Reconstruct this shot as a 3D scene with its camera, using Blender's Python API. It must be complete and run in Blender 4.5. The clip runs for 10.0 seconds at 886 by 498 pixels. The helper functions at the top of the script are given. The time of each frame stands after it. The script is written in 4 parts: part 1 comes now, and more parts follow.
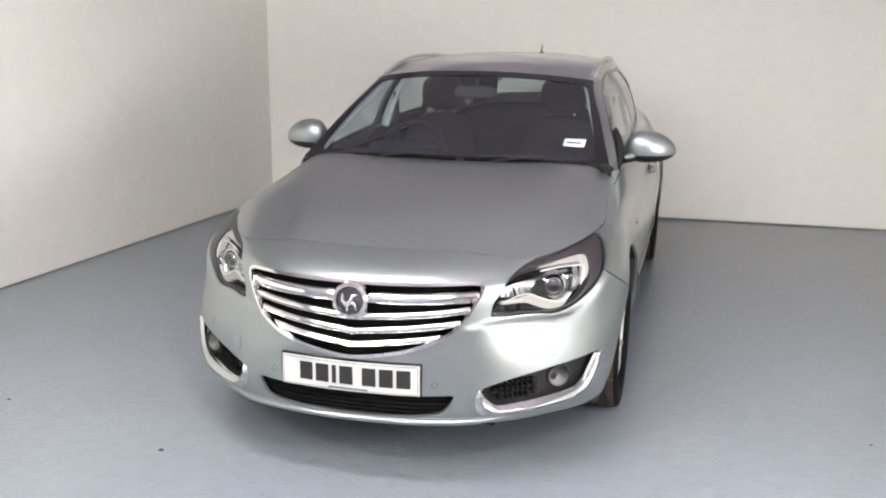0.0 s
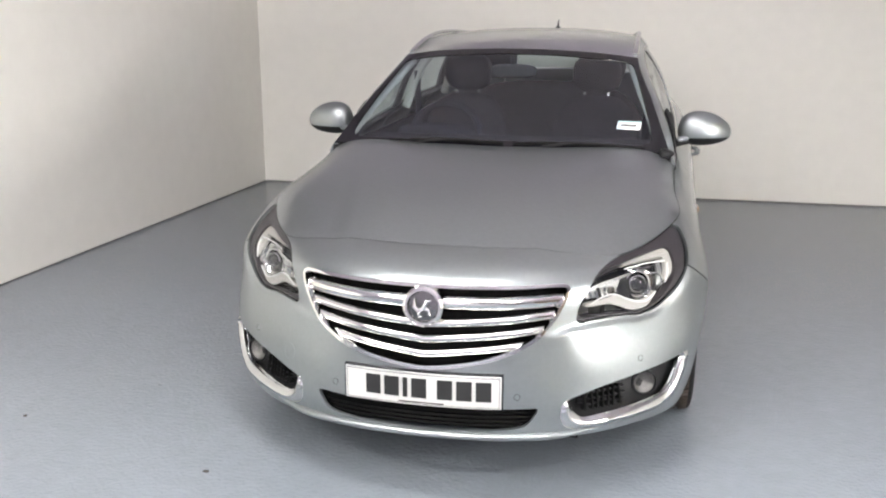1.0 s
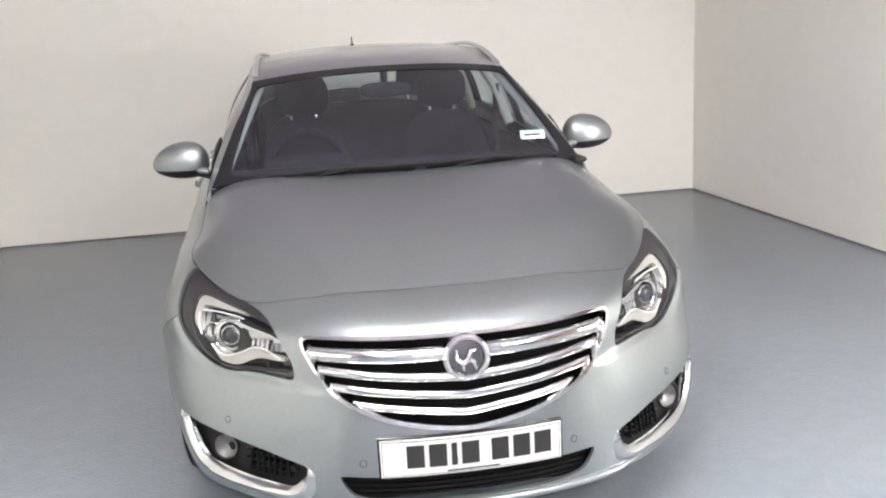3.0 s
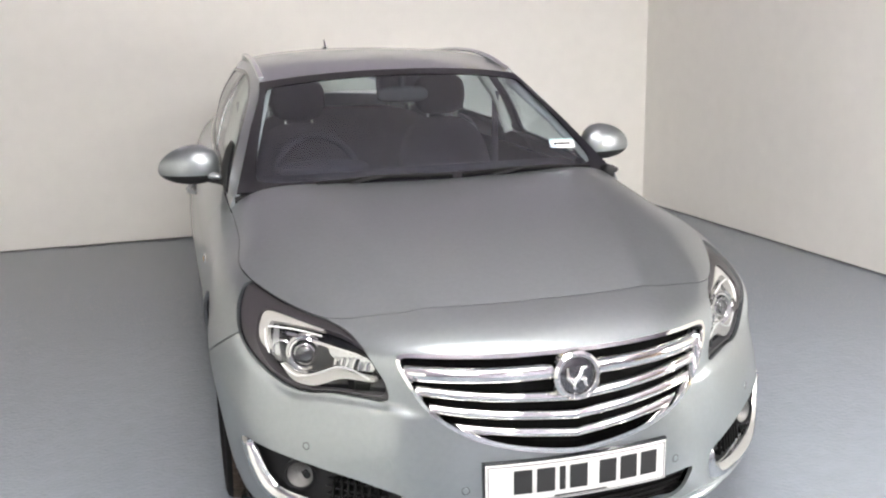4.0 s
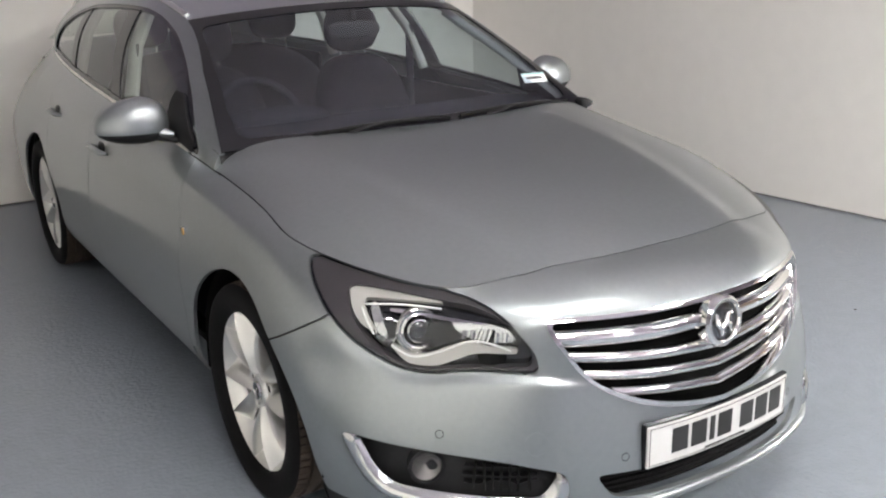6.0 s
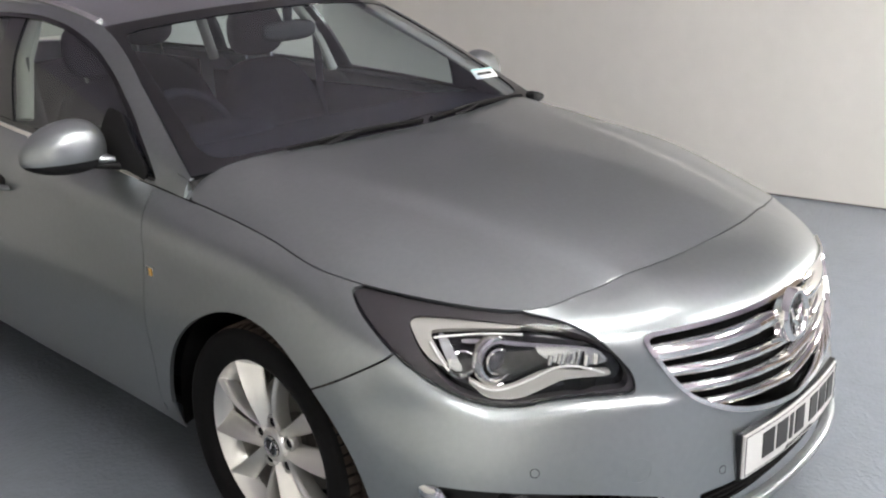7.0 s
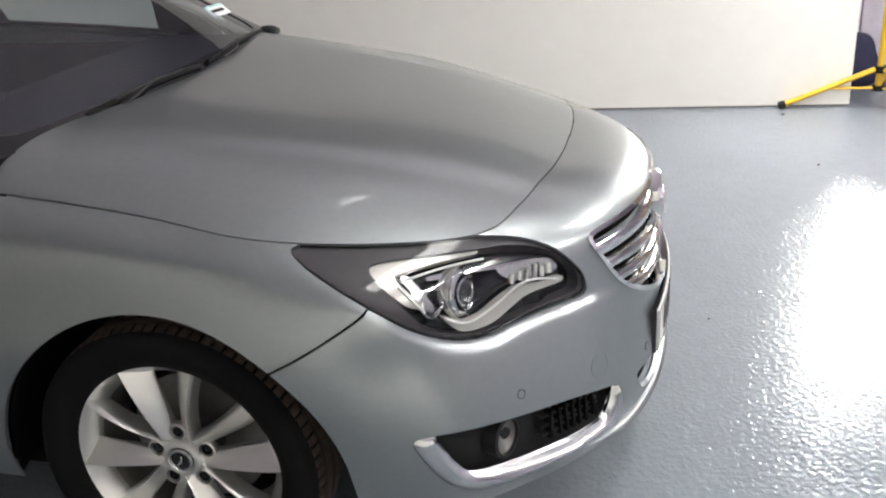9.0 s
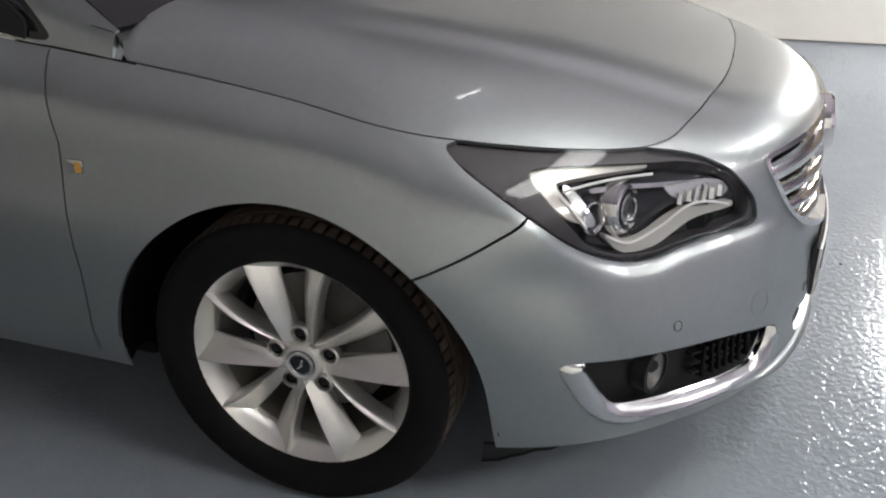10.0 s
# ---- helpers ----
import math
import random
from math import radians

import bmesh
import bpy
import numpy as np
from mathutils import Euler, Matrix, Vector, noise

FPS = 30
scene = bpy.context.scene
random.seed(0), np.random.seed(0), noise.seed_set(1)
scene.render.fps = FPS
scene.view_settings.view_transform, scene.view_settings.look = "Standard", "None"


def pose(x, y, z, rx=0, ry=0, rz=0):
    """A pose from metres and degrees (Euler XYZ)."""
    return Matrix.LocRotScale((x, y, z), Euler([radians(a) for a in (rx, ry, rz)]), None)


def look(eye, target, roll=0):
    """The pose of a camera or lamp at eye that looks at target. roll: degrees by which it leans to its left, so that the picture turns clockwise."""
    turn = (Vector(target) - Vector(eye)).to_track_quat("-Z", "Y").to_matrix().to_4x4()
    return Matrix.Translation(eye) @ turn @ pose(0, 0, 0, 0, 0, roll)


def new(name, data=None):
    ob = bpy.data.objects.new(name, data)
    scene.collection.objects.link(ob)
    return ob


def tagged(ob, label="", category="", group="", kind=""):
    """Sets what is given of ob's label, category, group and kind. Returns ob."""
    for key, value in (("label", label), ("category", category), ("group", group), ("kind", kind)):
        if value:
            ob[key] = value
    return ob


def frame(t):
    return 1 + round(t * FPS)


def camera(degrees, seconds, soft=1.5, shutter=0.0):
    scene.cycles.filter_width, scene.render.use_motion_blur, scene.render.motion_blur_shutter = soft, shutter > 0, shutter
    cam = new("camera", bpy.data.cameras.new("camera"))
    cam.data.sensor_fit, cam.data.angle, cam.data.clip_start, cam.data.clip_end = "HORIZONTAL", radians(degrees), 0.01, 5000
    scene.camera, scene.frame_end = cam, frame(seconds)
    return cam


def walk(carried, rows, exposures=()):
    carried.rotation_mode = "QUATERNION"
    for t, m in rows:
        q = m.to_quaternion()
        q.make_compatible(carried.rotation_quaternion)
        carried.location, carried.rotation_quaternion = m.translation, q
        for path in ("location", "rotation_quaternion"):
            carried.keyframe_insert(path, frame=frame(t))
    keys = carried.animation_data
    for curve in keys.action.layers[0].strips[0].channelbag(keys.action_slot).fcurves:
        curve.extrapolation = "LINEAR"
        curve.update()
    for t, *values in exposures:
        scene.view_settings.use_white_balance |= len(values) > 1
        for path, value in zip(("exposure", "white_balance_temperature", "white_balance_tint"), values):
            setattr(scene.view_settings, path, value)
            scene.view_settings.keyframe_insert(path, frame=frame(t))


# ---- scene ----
cam = camera(50.15, 10.0, soft=2.1)
PATH = [
    (0.0, 1.152, -3.041, 1.637, 76.56, -0.39, 15.21),
    (0.5, 0.897, -2.918, 1.647, 75.88, -0.35, 13.13),
    (1.0, 0.686, -2.825, 1.638, 75.08, -0.09, 12.55),
    (1.5, 0.380, -2.838, 1.636, 75.50, -0.42, 7.09),
    (2.0, 0.107, -2.805, 1.622, 74.57, -0.02, 1.14),
    (2.5, -0.184, -2.620, 1.622, 75.44, 0.41, -3.93),
    (2.7, -0.266, -2.548, 1.621, 75.61, 1.73, -6.00),
    (3.8, -0.862, -2.271, 1.585, 77.05, 1.78, -15.18),
    (4.0, -0.963, -2.187, 1.596, 76.38, 1.13, -15.91),
    (4.5, -1.170, -1.949, 1.613, 75.92, 1.74, -18.92),
    (5.0, -1.420, -1.802, 1.595, 75.31, -0.41, -22.74),
    (5.5, -1.669, -1.665, 1.608, 73.18, 2.14, -28.48),
    (5.7, -1.727, -1.617, 1.606, 72.86, 1.97, -30.39),
    (6.8, -2.015, -1.003, 1.572, 70.99, 1.14, -43.87),
    (7.0, -2.107, -0.891, 1.589, 71.55, 2.25, -46.69),
    (7.5, -2.235, -0.690, 1.569, 71.54, 2.78, -49.21),
    (8.0, -2.278, -0.412, 1.542, 72.02, 2.63, -51.27),
    (8.5, -2.356, -0.162, 1.508, 71.98, 1.60, -61.15),
    (9.0, -2.408, -0.071, 1.550, 67.00, 3.27, -76.52),
    (9.5, -2.326, 0.086, 1.492, 64.03, 1.45, -82.59),
    (10.0, -2.321, 0.176, 1.449, 62.62, 0.26, -71.90),
]
EXPOSURES = [(0.0, 0.62), (1.0, 0.66), (2.5, 0.80), (4.5, 0.85), (5.5, 0.56), (7.0, 0.34), (8.0, 0.40), (8.5, 0.61), (9.0, 0.13), (9.5, -0.22), (10.0, -0.08)]
walk(cam, [(t, pose(*row)) for t, *row in PATH], EXPOSURES)

# ---- light: high LED lamps over the bay and a work lamp on a stand at its mouth ----
world = bpy.data.worlds.new("world")
scene.world = world
world.use_nodes = True
world.node_tree.nodes["Background"].inputs["Color"].default_value = (.9, .92, 1.0, 1)
world.node_tree.nodes["Background"].inputs["Strength"].default_value = 0.03
NEAR_LAMPS = 420
LED_SPOTS = 14
WORK_EAST = 300

# ---- materials ----

def mat(name, colour, rough=.5, metal=0.0, grain=0.0, scale=40.0, bump=0.0, coat=0.0, spread=0.0, spec=.5):
    """A principled material with colour and roughness uneven at two scales."""
    m = bpy.data.materials.new(name)
    m.use_nodes = True
    nt = m.node_tree
    b = nt.nodes["Principled BSDF"]
    b.inputs["Base Color"].default_value = (*colour, 1)
    b.inputs["Roughness"].default_value = rough
    b.inputs["Metallic"].default_value = metal
    b.inputs["Specular IOR Level"].default_value = spec
    b.inputs["Coat Weight"].default_value = coat
    b.inputs["Coat Roughness"].default_value = .04
    co = nt.nodes.new("ShaderNodeTexCoord").outputs["Object"]
    if grain:
        fine, wide = nt.nodes.new("ShaderNodeTexNoise"), nt.nodes.new("ShaderNodeTexNoise")
        fine.inputs["Scale"].default_value, wide.inputs["Scale"].default_value = scale, scale / 14
        fine.inputs["Detail"].default_value, wide.inputs["Detail"].default_value = 4, 3
        add = nt.nodes.new("ShaderNodeMath")
        add.operation = "ADD"
        for i, nd in enumerate((fine, wide)):
            nt.links.new(co, nd.inputs["Vector"])
            nt.links.new(nd.outputs["Fac"], add.inputs[i])
        ramp = nt.nodes.new("ShaderNodeMapRange")
        ramp.inputs["From Min"].default_value, ramp.inputs["From Max"].default_value = .6, 1.4
        ramp.inputs["To Min"].default_value, ramp.inputs["To Max"].default_value = 1 - grain, 1 + grain
        nt.links.new(add.outputs[0], ramp.inputs["Value"])
        mul = nt.nodes.new("ShaderNodeVectorMath")
        mul.operation = "SCALE"
        mul.inputs[0].default_value = colour
        nt.links.new(ramp.outputs[0], mul.inputs["Scale"])
        nt.links.new(mul.outputs[0], b.inputs["Base Color"])
        if spread:
            rr = nt.nodes.new("ShaderNodeMapRange")
            rr.inputs["From Min"].default_value, rr.inputs["From Max"].default_value = .6, 1.4
            rr.inputs["To Min"].default_value, rr.inputs["To Max"].default_value = max(rough - spread, .02), rough + spread
            nt.links.new(add.outputs[0], rr.inputs["Value"])
            nt.links.new(rr.outputs[0], b.inputs["Roughness"])
        if bump:
            bp = nt.nodes.new("ShaderNodeBump")
            bp.inputs["Strength"].default_value, bp.inputs["Distance"].default_value = 1.0, bump
            nt.links.new(fine.outputs["Fac"], bp.inputs["Height"])
            nt.links.new(bp.outputs[0], b.inputs["Normal"])
    return m


def clear_glass(name, tint, gloss=1.0, ior=1.5, film=0.0):
    """Thin glass: sees through, with a real surface reflection; film: the diffuse share for dust and painted-in haze.
    """
    m = bpy.data.materials.new(name)
    m.use_nodes = True
    nt = m.node_tree
    nt.nodes.remove(nt.nodes["Principled BSDF"])
    tr, gl, mx, fr = (nt.nodes.new(k) for k in ("ShaderNodeBsdfTransparent", "ShaderNodeBsdfGlossy", "ShaderNodeMixShader", "ShaderNodeLayerWeight"))
    tr.inputs["Color"].default_value = (*tint, 1)
    gl.inputs["Color"].default_value = (gloss, gloss, gloss, 1)
    gl.inputs["Roughness"].default_value = .02
    # gloss by angle, the same from both sides of the pane
    f0 = ((ior - 1) / (ior + 1)) ** 2
    fr.inputs["Blend"].default_value = .5
    pw, ma = nt.nodes.new("ShaderNodeMath"), nt.nodes.new("ShaderNodeMath")
    pw.operation, ma.operation = "POWER", "MULTIPLY_ADD"
    pw.inputs[1].default_value = 5
    ma.inputs[1].default_value, ma.inputs[2].default_value = 1 - f0, f0 * 1.6
    nt.links.new(fr.outputs["Facing"], pw.inputs[0])
    nt.links.new(pw.outputs[0], ma.inputs[0])
    nt.links.new(ma.outputs[0], mx.inputs[0])
    nt.links.new(tr.outputs[0], mx.inputs[1])
    nt.links.new(gl.outputs[0], mx.inputs[2])
    last = mx
    if film:
        du, m2 = nt.nodes.new("ShaderNodeBsdfDiffuse"), nt.nodes.new("ShaderNodeMixShader")
        # bluish film colour, painting in the haze of reflections on the pane
        du.inputs["Color"].default_value = (.56, .56, .66, 1)
        m2.inputs[0].default_value = film
        nt.links.new(mx.outputs[0], m2.inputs[1])
        nt.links.new(du.outputs[0], m2.inputs[2])
        last = m2
    nt.links.new(last.outputs[0], nt.nodes["Material Output"].inputs["Surface"])
    return m


def glowing(name, colour, strength):
    m = bpy.data.materials.new(name)
    m.use_nodes = True
    b = m.node_tree.nodes["Principled BSDF"]
    b.inputs["Base Color"].default_value = (.8, .8, .8, 1)
    b.inputs["Emission Color"].default_value = (*colour, 1)
    b.inputs["Emission Strength"].default_value = strength
    return m




def floor_paint():
    """Grey floor paint: broad worn patches, fine dust, and the slight ripple of a roller."""
    m = mat("grey_floor_paint", (.200, .224, .252), .10, 0, .07, 14, 0, 0, .03, .36)
    nt = m.node_tree
    co = nt.nodes.new("ShaderNodeTexCoord").outputs["Object"]
    n = nt.nodes.new("ShaderNodeTexNoise")
    n.inputs["Scale"].default_value, n.inputs["Detail"].default_value = 54, 2.0
    b = nt.nodes.new("ShaderNodeBump")
    b.inputs["Strength"].default_value, b.inputs["Distance"].default_value = 1.0, .0036
    nt.links.new(co, n.inputs["Vector"])
    nt.links.new(n.outputs["Fac"], b.inputs["Height"])
    nt.links.new(b.outputs[0], nt.nodes["Principled BSDF"].inputs["Normal"])
    return m


PAINT = mat("silver_paint", (.270, .292, .298), .35, .84, .05, 900, 0, .75)
CHROME = mat("chrome", (.76, .755, .74), .06, 1.0, .03, 30, 0, 0, .03)
TRIM = mat("bright_trim", (.56, .57, .57), .20, 1.0, .03, 30, 0, 0, .03)
SATIN = mat("satin_silver", (.66, .67, .66), .26, .9, .04, 60)
ALLOY = mat("alloy", (.66, .655, .63), .30, .80, .04, 50, 0, .15, .03)
# alloy darkened in colour for the shade inside the rim
BARREL_SHADED = mat("rim_barrel_shaded", (.30, .285, .26), .42, .7, .12, 40)
BLACK = mat("gloss_black", (.007, .007, .009), .12, 0, .2, 30, 0, 0, .05)
PLASTIC = mat("black_plastic", (.009, .009, .010), .6, 0, .25, 120, .0004, 0, 0, .3)
RUBBER = mat("rubber", (.0045, .0042, .0045), .8, 0, .3, 60, .0006, 0, 0, .15)
TREAD = mat("worn_tread", (.050, .036, .026), .9, 0, .45, 45, .001)
LINER = mat("arch_liner", (.008, .008, .008), .95, 0, .3, 40, 0, 0, 0, .1)
DISC = mat("brake_disc", (.20, .19, .18), .45, .8, .2, 60)
SCREEN = clear_glass("windscreen_glass", (.74, .82, .88), .9, 1.5, .016)
TINT = clear_glass("tinted_side_glass", (.74, .80, .76), .9, 1.5, .04)
LENS = clear_glass("lamp_lens", (.90, .91, .92), .35, 1.45)
LAMP_DARK = mat("lamp_bezel", (.036, .031, .034), .48, .0, .1, 40)
PIPE = mat("light_pipe", (.86, .85, .82), .12, .2, .03, 60)
DARK_GLASS = mat("projector_glass", (.012, .012, .016), .03, 0, .1, 60, 0, 1.0, 0, .8)
LAMP_LIGHT = mat("lamp_guide", (.52, .50, .46), .25, .25, .05, 40)
CABIN = mat("cabin_trim", (.013, .012, .019), .8, 0, .25, 50, .0004, 0, 0, .1)
CLOTH = mat("seat_cloth", (.012, .010, .016), .95, 0, .3, 160, .0006, 0, 0, .1)
PALE = mat("pale_pillar_trim", (.50, .50, .46), .7, 0, .05, 60)
PLATE = mat("plate_white", (.58, .58, .565), .35, 0, .03, 50)
INK = mat("plate_black", (.015, .015, .015), .5)
PAPER = mat("sticker_paper", (.80, .84, .82), .6)
WALL = mat("white_wall_paint", (.87, .852, .79), .62, 0, .03, 9, .0006)
FLOOR = floor_paint()
CEIL = mat("ceiling_paint", (.88, .80, .88), .8, 0, .06, 6)
YELLOW = mat("yellow_tube", (.80, .50, .03), .4, 0, .08, 60)
# ---- building tools ----

def part(name, bm, material, parent=None, label="", smooth=True):
    """A bmesh as one mesh object under a thing or a part."""
    me = bpy.data.meshes.new(name)
    bm.to_mesh(me)
    bm.free()
    if smooth:
        me.polygons.foreach_set("use_smooth", [True] * len(me.polygons))
        me.set_sharp_from_angle(angle=radians(38))
    for mm in material if isinstance(material, (list, tuple)) else [material]:
        me.materials.append(mm)
    ob = new(name, me)
    if parent:
        ob.parent = parent
        ob.matrix_parent_inverse = parent_world(parent).inverted()
    if label:
        tagged(ob, label)
    return ob


def parent_world(ob):
    m = ob.matrix_basis.copy()
    if ob.parent:
        m = parent_world(ob.parent) @ ob.matrix_parent_inverse @ m
    return m


def trim(grid, keeps, rim=.012, flip=False):
    """The part of a grid of points where every keep(points) > 0, cut along clean edges, with a turned-in rim."""
    v, u, _ = grid.shape
    pts = [tuple(p) for p in grid.reshape(-1, 3)]
    arr = grid.reshape(-1, 3)
    vals = []
    for k in keeps:
        vals.append(k(arr))
    idx = np.arange(v * u).reshape(v, u)
    quads = np.stack([idx[:-1, :-1], idx[:-1, 1:], idx[1:, 1:], idx[1:, :-1]], 2).reshape(-1, 4)
    alive = np.ones(len(quads), bool)
    whole = np.ones(len(quads), bool)
    for w in vals:
        q = w[quads]
        alive &= (q > 0).any(1)
        whole &= (q > 0).all(1)
    polys = [list(q) for q in quads[alive & whole]]
    cut = [list(q) for q in quads[alive & ~whole]]
    values = [list(w) for w in vals]
    for n in range(len(keeps)):
        cache, out = {}, []
        w = values[n]
        for p in cut:
            if all(w[i] > 0 for i in p):
                out.append(p)
                continue
            q = []
            for a, b in zip(p, p[1:] + p[:1]):
                if w[a] > 0:
                    q.append(a)
                if (w[a] > 0) != (w[b] > 0):
                    key = (min(a, b), max(a, b))
                    if key not in cache:
                        s = w[key[0]] / (w[key[0]] - w[key[1]])
                        s = min(max(s, .02), .98)
                        pts.append(tuple(np.array(pts[key[0]]) * (1 - s) + np.array(pts[key[1]]) * s))
                        for m in values:
                            m.append(m[key[0]] * (1 - s) + m[key[1]] * s)
                        cache[key] = len(pts) - 1
                    q.append(cache[key])
            if len(q) > 2:
                out.append(q)
        cut = out
    polys += cut
    bm = bmesh.new()
    used = {}
    for p in polys:
        vs = []
        for i in p:
            if i not in used:
                used[i] = bm.verts.new(pts[i])
            vs.append(used[i])
        if len(set(vs)) > 2:
            try:
                bm.faces.new(vs[::-1] if flip else vs)
            except ValueError:
                pass
    bmesh.ops.remove_doubles(bm, verts=bm.verts[:], dist=1e-5)
    if rim:
        turn_in(bm, rim)
    return bm


def turn_in(bm, depth):
    """Fold the open edges of a sheet inwards, for a panel's visible thickness."""
    bm.normal_update()
    edges = [e for e in bm.edges if e.is_boundary]
    normals = {v: v.normal.copy() for v in bm.verts}
    before = {v: v.co.copy() for e in edges for v in e.verts}
    at = {tuple(round(c, 6) for c in co): normals[v] for v, co in before.items()}
    new_geom = bmesh.ops.extrude_edge_only(bm, edges=edges)["geom"]
    for g in new_geom:
        if isinstance(g, bmesh.types.BMVert):
            n = at.get(tuple(round(c, 6) for c in g.co))
            if n is not None:
                g.co -= n * depth


def both(grid):
    """A half grid from the middle outwards, joined with its mirror image."""
    return np.concatenate([grid[:, :0:-1] * [-1, 1, 1], grid], axis=1)


def box(bm, lo, hi, bevel=0.0, seg=2):
    r = bmesh.ops.create_cube(bm, size=1, matrix=Matrix.Translation([(a + b) / 2 for a, b in zip(lo, hi)]) @ Matrix.Diagonal([b - a for a, b in zip(lo, hi)] + [1]))
    if bevel:
        es = list({e for v in r["verts"] for e in v.link_edges})
        bmesh.ops.bevel(bm, geom=es, offset=bevel, segments=seg, affect="EDGES", profile=.6)
    return bm


def tube(bm, pts, radius, n=10, flat=1.0, cap=True, closed=False):
    """A round rod through points; radius may be one number or one for each point."""
    pts = [Vector(p) for p in pts]
    rr = radius if isinstance(radius, (list, tuple)) else [radius] * len(pts)
    rings = []
    k = len(pts)
    for i, p in enumerate(pts):
        a = pts[(i - 1) % k] if closed else pts[max(i - 1, 0)]
        b = pts[(i + 1) % k] if closed else pts[min(i + 1, k - 1)]
        d = (b - a).normalized()
        s = d.cross(Vector((0, 0, 1)))
        s = s.normalized() if s.length > .05 else Vector((1, 0, 0))
        t = s.cross(d).normalized()
        rings.append([bm.verts.new(p + rr[i] * (math.cos(j * math.tau / n) * s + flat * math.sin(j * math.tau / n) * t)) for j in range(n)])
    for a, b in list(zip(rings[:-1], rings[1:])) + ([(rings[-1], rings[0])] if closed else []):
        for j in range(n):
            bm.faces.new((a[j], a[(j + 1) % n], b[(j + 1) % n], b[j]))
    if cap and not closed:
        bm.faces.new(rings[0][::-1])
        bm.faces.new(rings[-1])
    return bm


def lathe(bm, profile, m, n=48, a0=0.0):
    """Spin (radius, height) points about the local z of m."""
    rings = []
    for r, h in profile:
        rings.append([bm.verts.new(m @ Vector((r * math.cos(a0 + j * math.tau / n), r * math.sin(a0 + j * math.tau / n), h))) for j in range(n)])
    for a, b in zip(rings[:-1], rings[1:]):
        for j in range(n):
            bm.faces.new((a[j], a[(j + 1) % n], b[(j + 1) % n], b[j]))
    return bm


def sheet(bm, rows, close=False):
    """Faces over rows of equal length."""
    g = [[bm.verts.new(p) for p in r] for r in rows]
    for a, b in zip(g[:-1], g[1:]):
        for j in range(len(a) - (0 if close else 1)):
            bm.faces.new((a[j], a[(j + 1) % len(a)], b[(j + 1) % len(a)], b[j]))
    return bm


def blob(bm, centre, size, power=2.6, nu=28, nv=16, warp=None):
    """A rounded cushion (superellipsoid)."""
    def sg(c):
        return math.copysign(abs(c) ** (2 / power), c)
    rows = []
    for i in range(nv + 1):
        th = -math.pi / 2 + math.pi * i / nv
        row = []
        for j in range(nu):
            ph = math.tau * j / nu
            p = Vector((sg(math.cos(th)) * sg(math.cos(ph)), sg(math.cos(th)) * sg(math.sin(ph)), sg(math.sin(th))))
            if warp:
                p = warp(p)
            row.append(Vector(centre) + Vector((p.x * size[0], p.y * size[1], p.z * size[2])))
        rows.append(row)
    sheet(bm, rows, True)
    bmesh.ops.remove_doubles(bm, verts=bm.verts[:], dist=1e-5)
    return bm


def thing(name, label, category, at=(0, 0, 0), group="", kind=""):
    ob = new(name)
    ob.matrix_basis = Matrix.Translation(at)
    return tagged(ob, label, category, group, kind)
# ---- the car's skin: splines through a few design points, lofted ----
# The car stands along +y: nose at y = 0, front axle at 0.97, tail at 4.9; x is half width.

def spline(pts, n, sym=False):
    """A natural cubic through pts by chord length, n samples; sym: mirrored in x at the first point."""
    p = np.array(pts, float)
    if sym:
        p = np.vstack([p[:0:-1] * [-1, 1, 1], p])
    t = np.r_[0, np.cumsum(np.linalg.norm(np.diff(p, axis=0), axis=1))]
    k = len(p)
    h = np.diff(t)
    a = np.eye(k)
    b = np.zeros_like(p)
    for i in range(1, k - 1):
        a[i, i - 1:i + 2] = h[i - 1], 2 * (h[i - 1] + h[i]), h[i]
        b[i] = 6 * ((p[i + 1] - p[i]) / h[i] - (p[i] - p[i - 1]) / h[i - 1])
    m = np.linalg.solve(a, b)
    s = np.linspace(t[k // 2] if sym else 0, t[-1], n)
    j = np.clip(np.searchsorted(t, s, side="right") - 1, 0, k - 2)
    u, w, hh = (t[j + 1] - s)[:, None], (s - t[j])[:, None], h[j][:, None]
    return m[j] * u ** 3 / (6 * hh) + m[j + 1] * w ** 3 / (6 * hh) + (p[j] / hh - m[j] * hh / 6) * u + (p[j + 1] / hh - m[j + 1] * hh / 6) * w


def stations(pts, knots, n):
    """Like spline, but each design point falls on the same share of the length for every row."""
    p = np.array(pts, float)
    p = np.vstack([p[:0:-1] * [-1, 1, 1], p])
    t = np.r_[-np.array(knots)[:0:-1], knots]
    k = len(p)
    h = np.diff(t)
    a = np.eye(k)
    b = np.zeros_like(p)
    for i in range(1, k - 1):
        a[i, i - 1:i + 2] = h[i - 1], 2 * (h[i - 1] + h[i]), h[i]
        b[i] = 6 * ((p[i + 1] - p[i]) / h[i] - (p[i] - p[i - 1]) / h[i - 1])
    m = np.linalg.solve(a, b)
    j = np.clip(np.searchsorted(t, n, side="right") - 1, 0, k - 2)
    u, w, hh = (t[j + 1] - n)[:, None], (n - t[j])[:, None], h[j][:, None]
    return m[j] * u ** 3 / (6 * hh) + m[j + 1] * w ** 3 / (6 * hh) + (p[j] / hh - m[j] * hh / 6) * u + (p[j + 1] / hh - m[j + 1] * hh / 6) * w


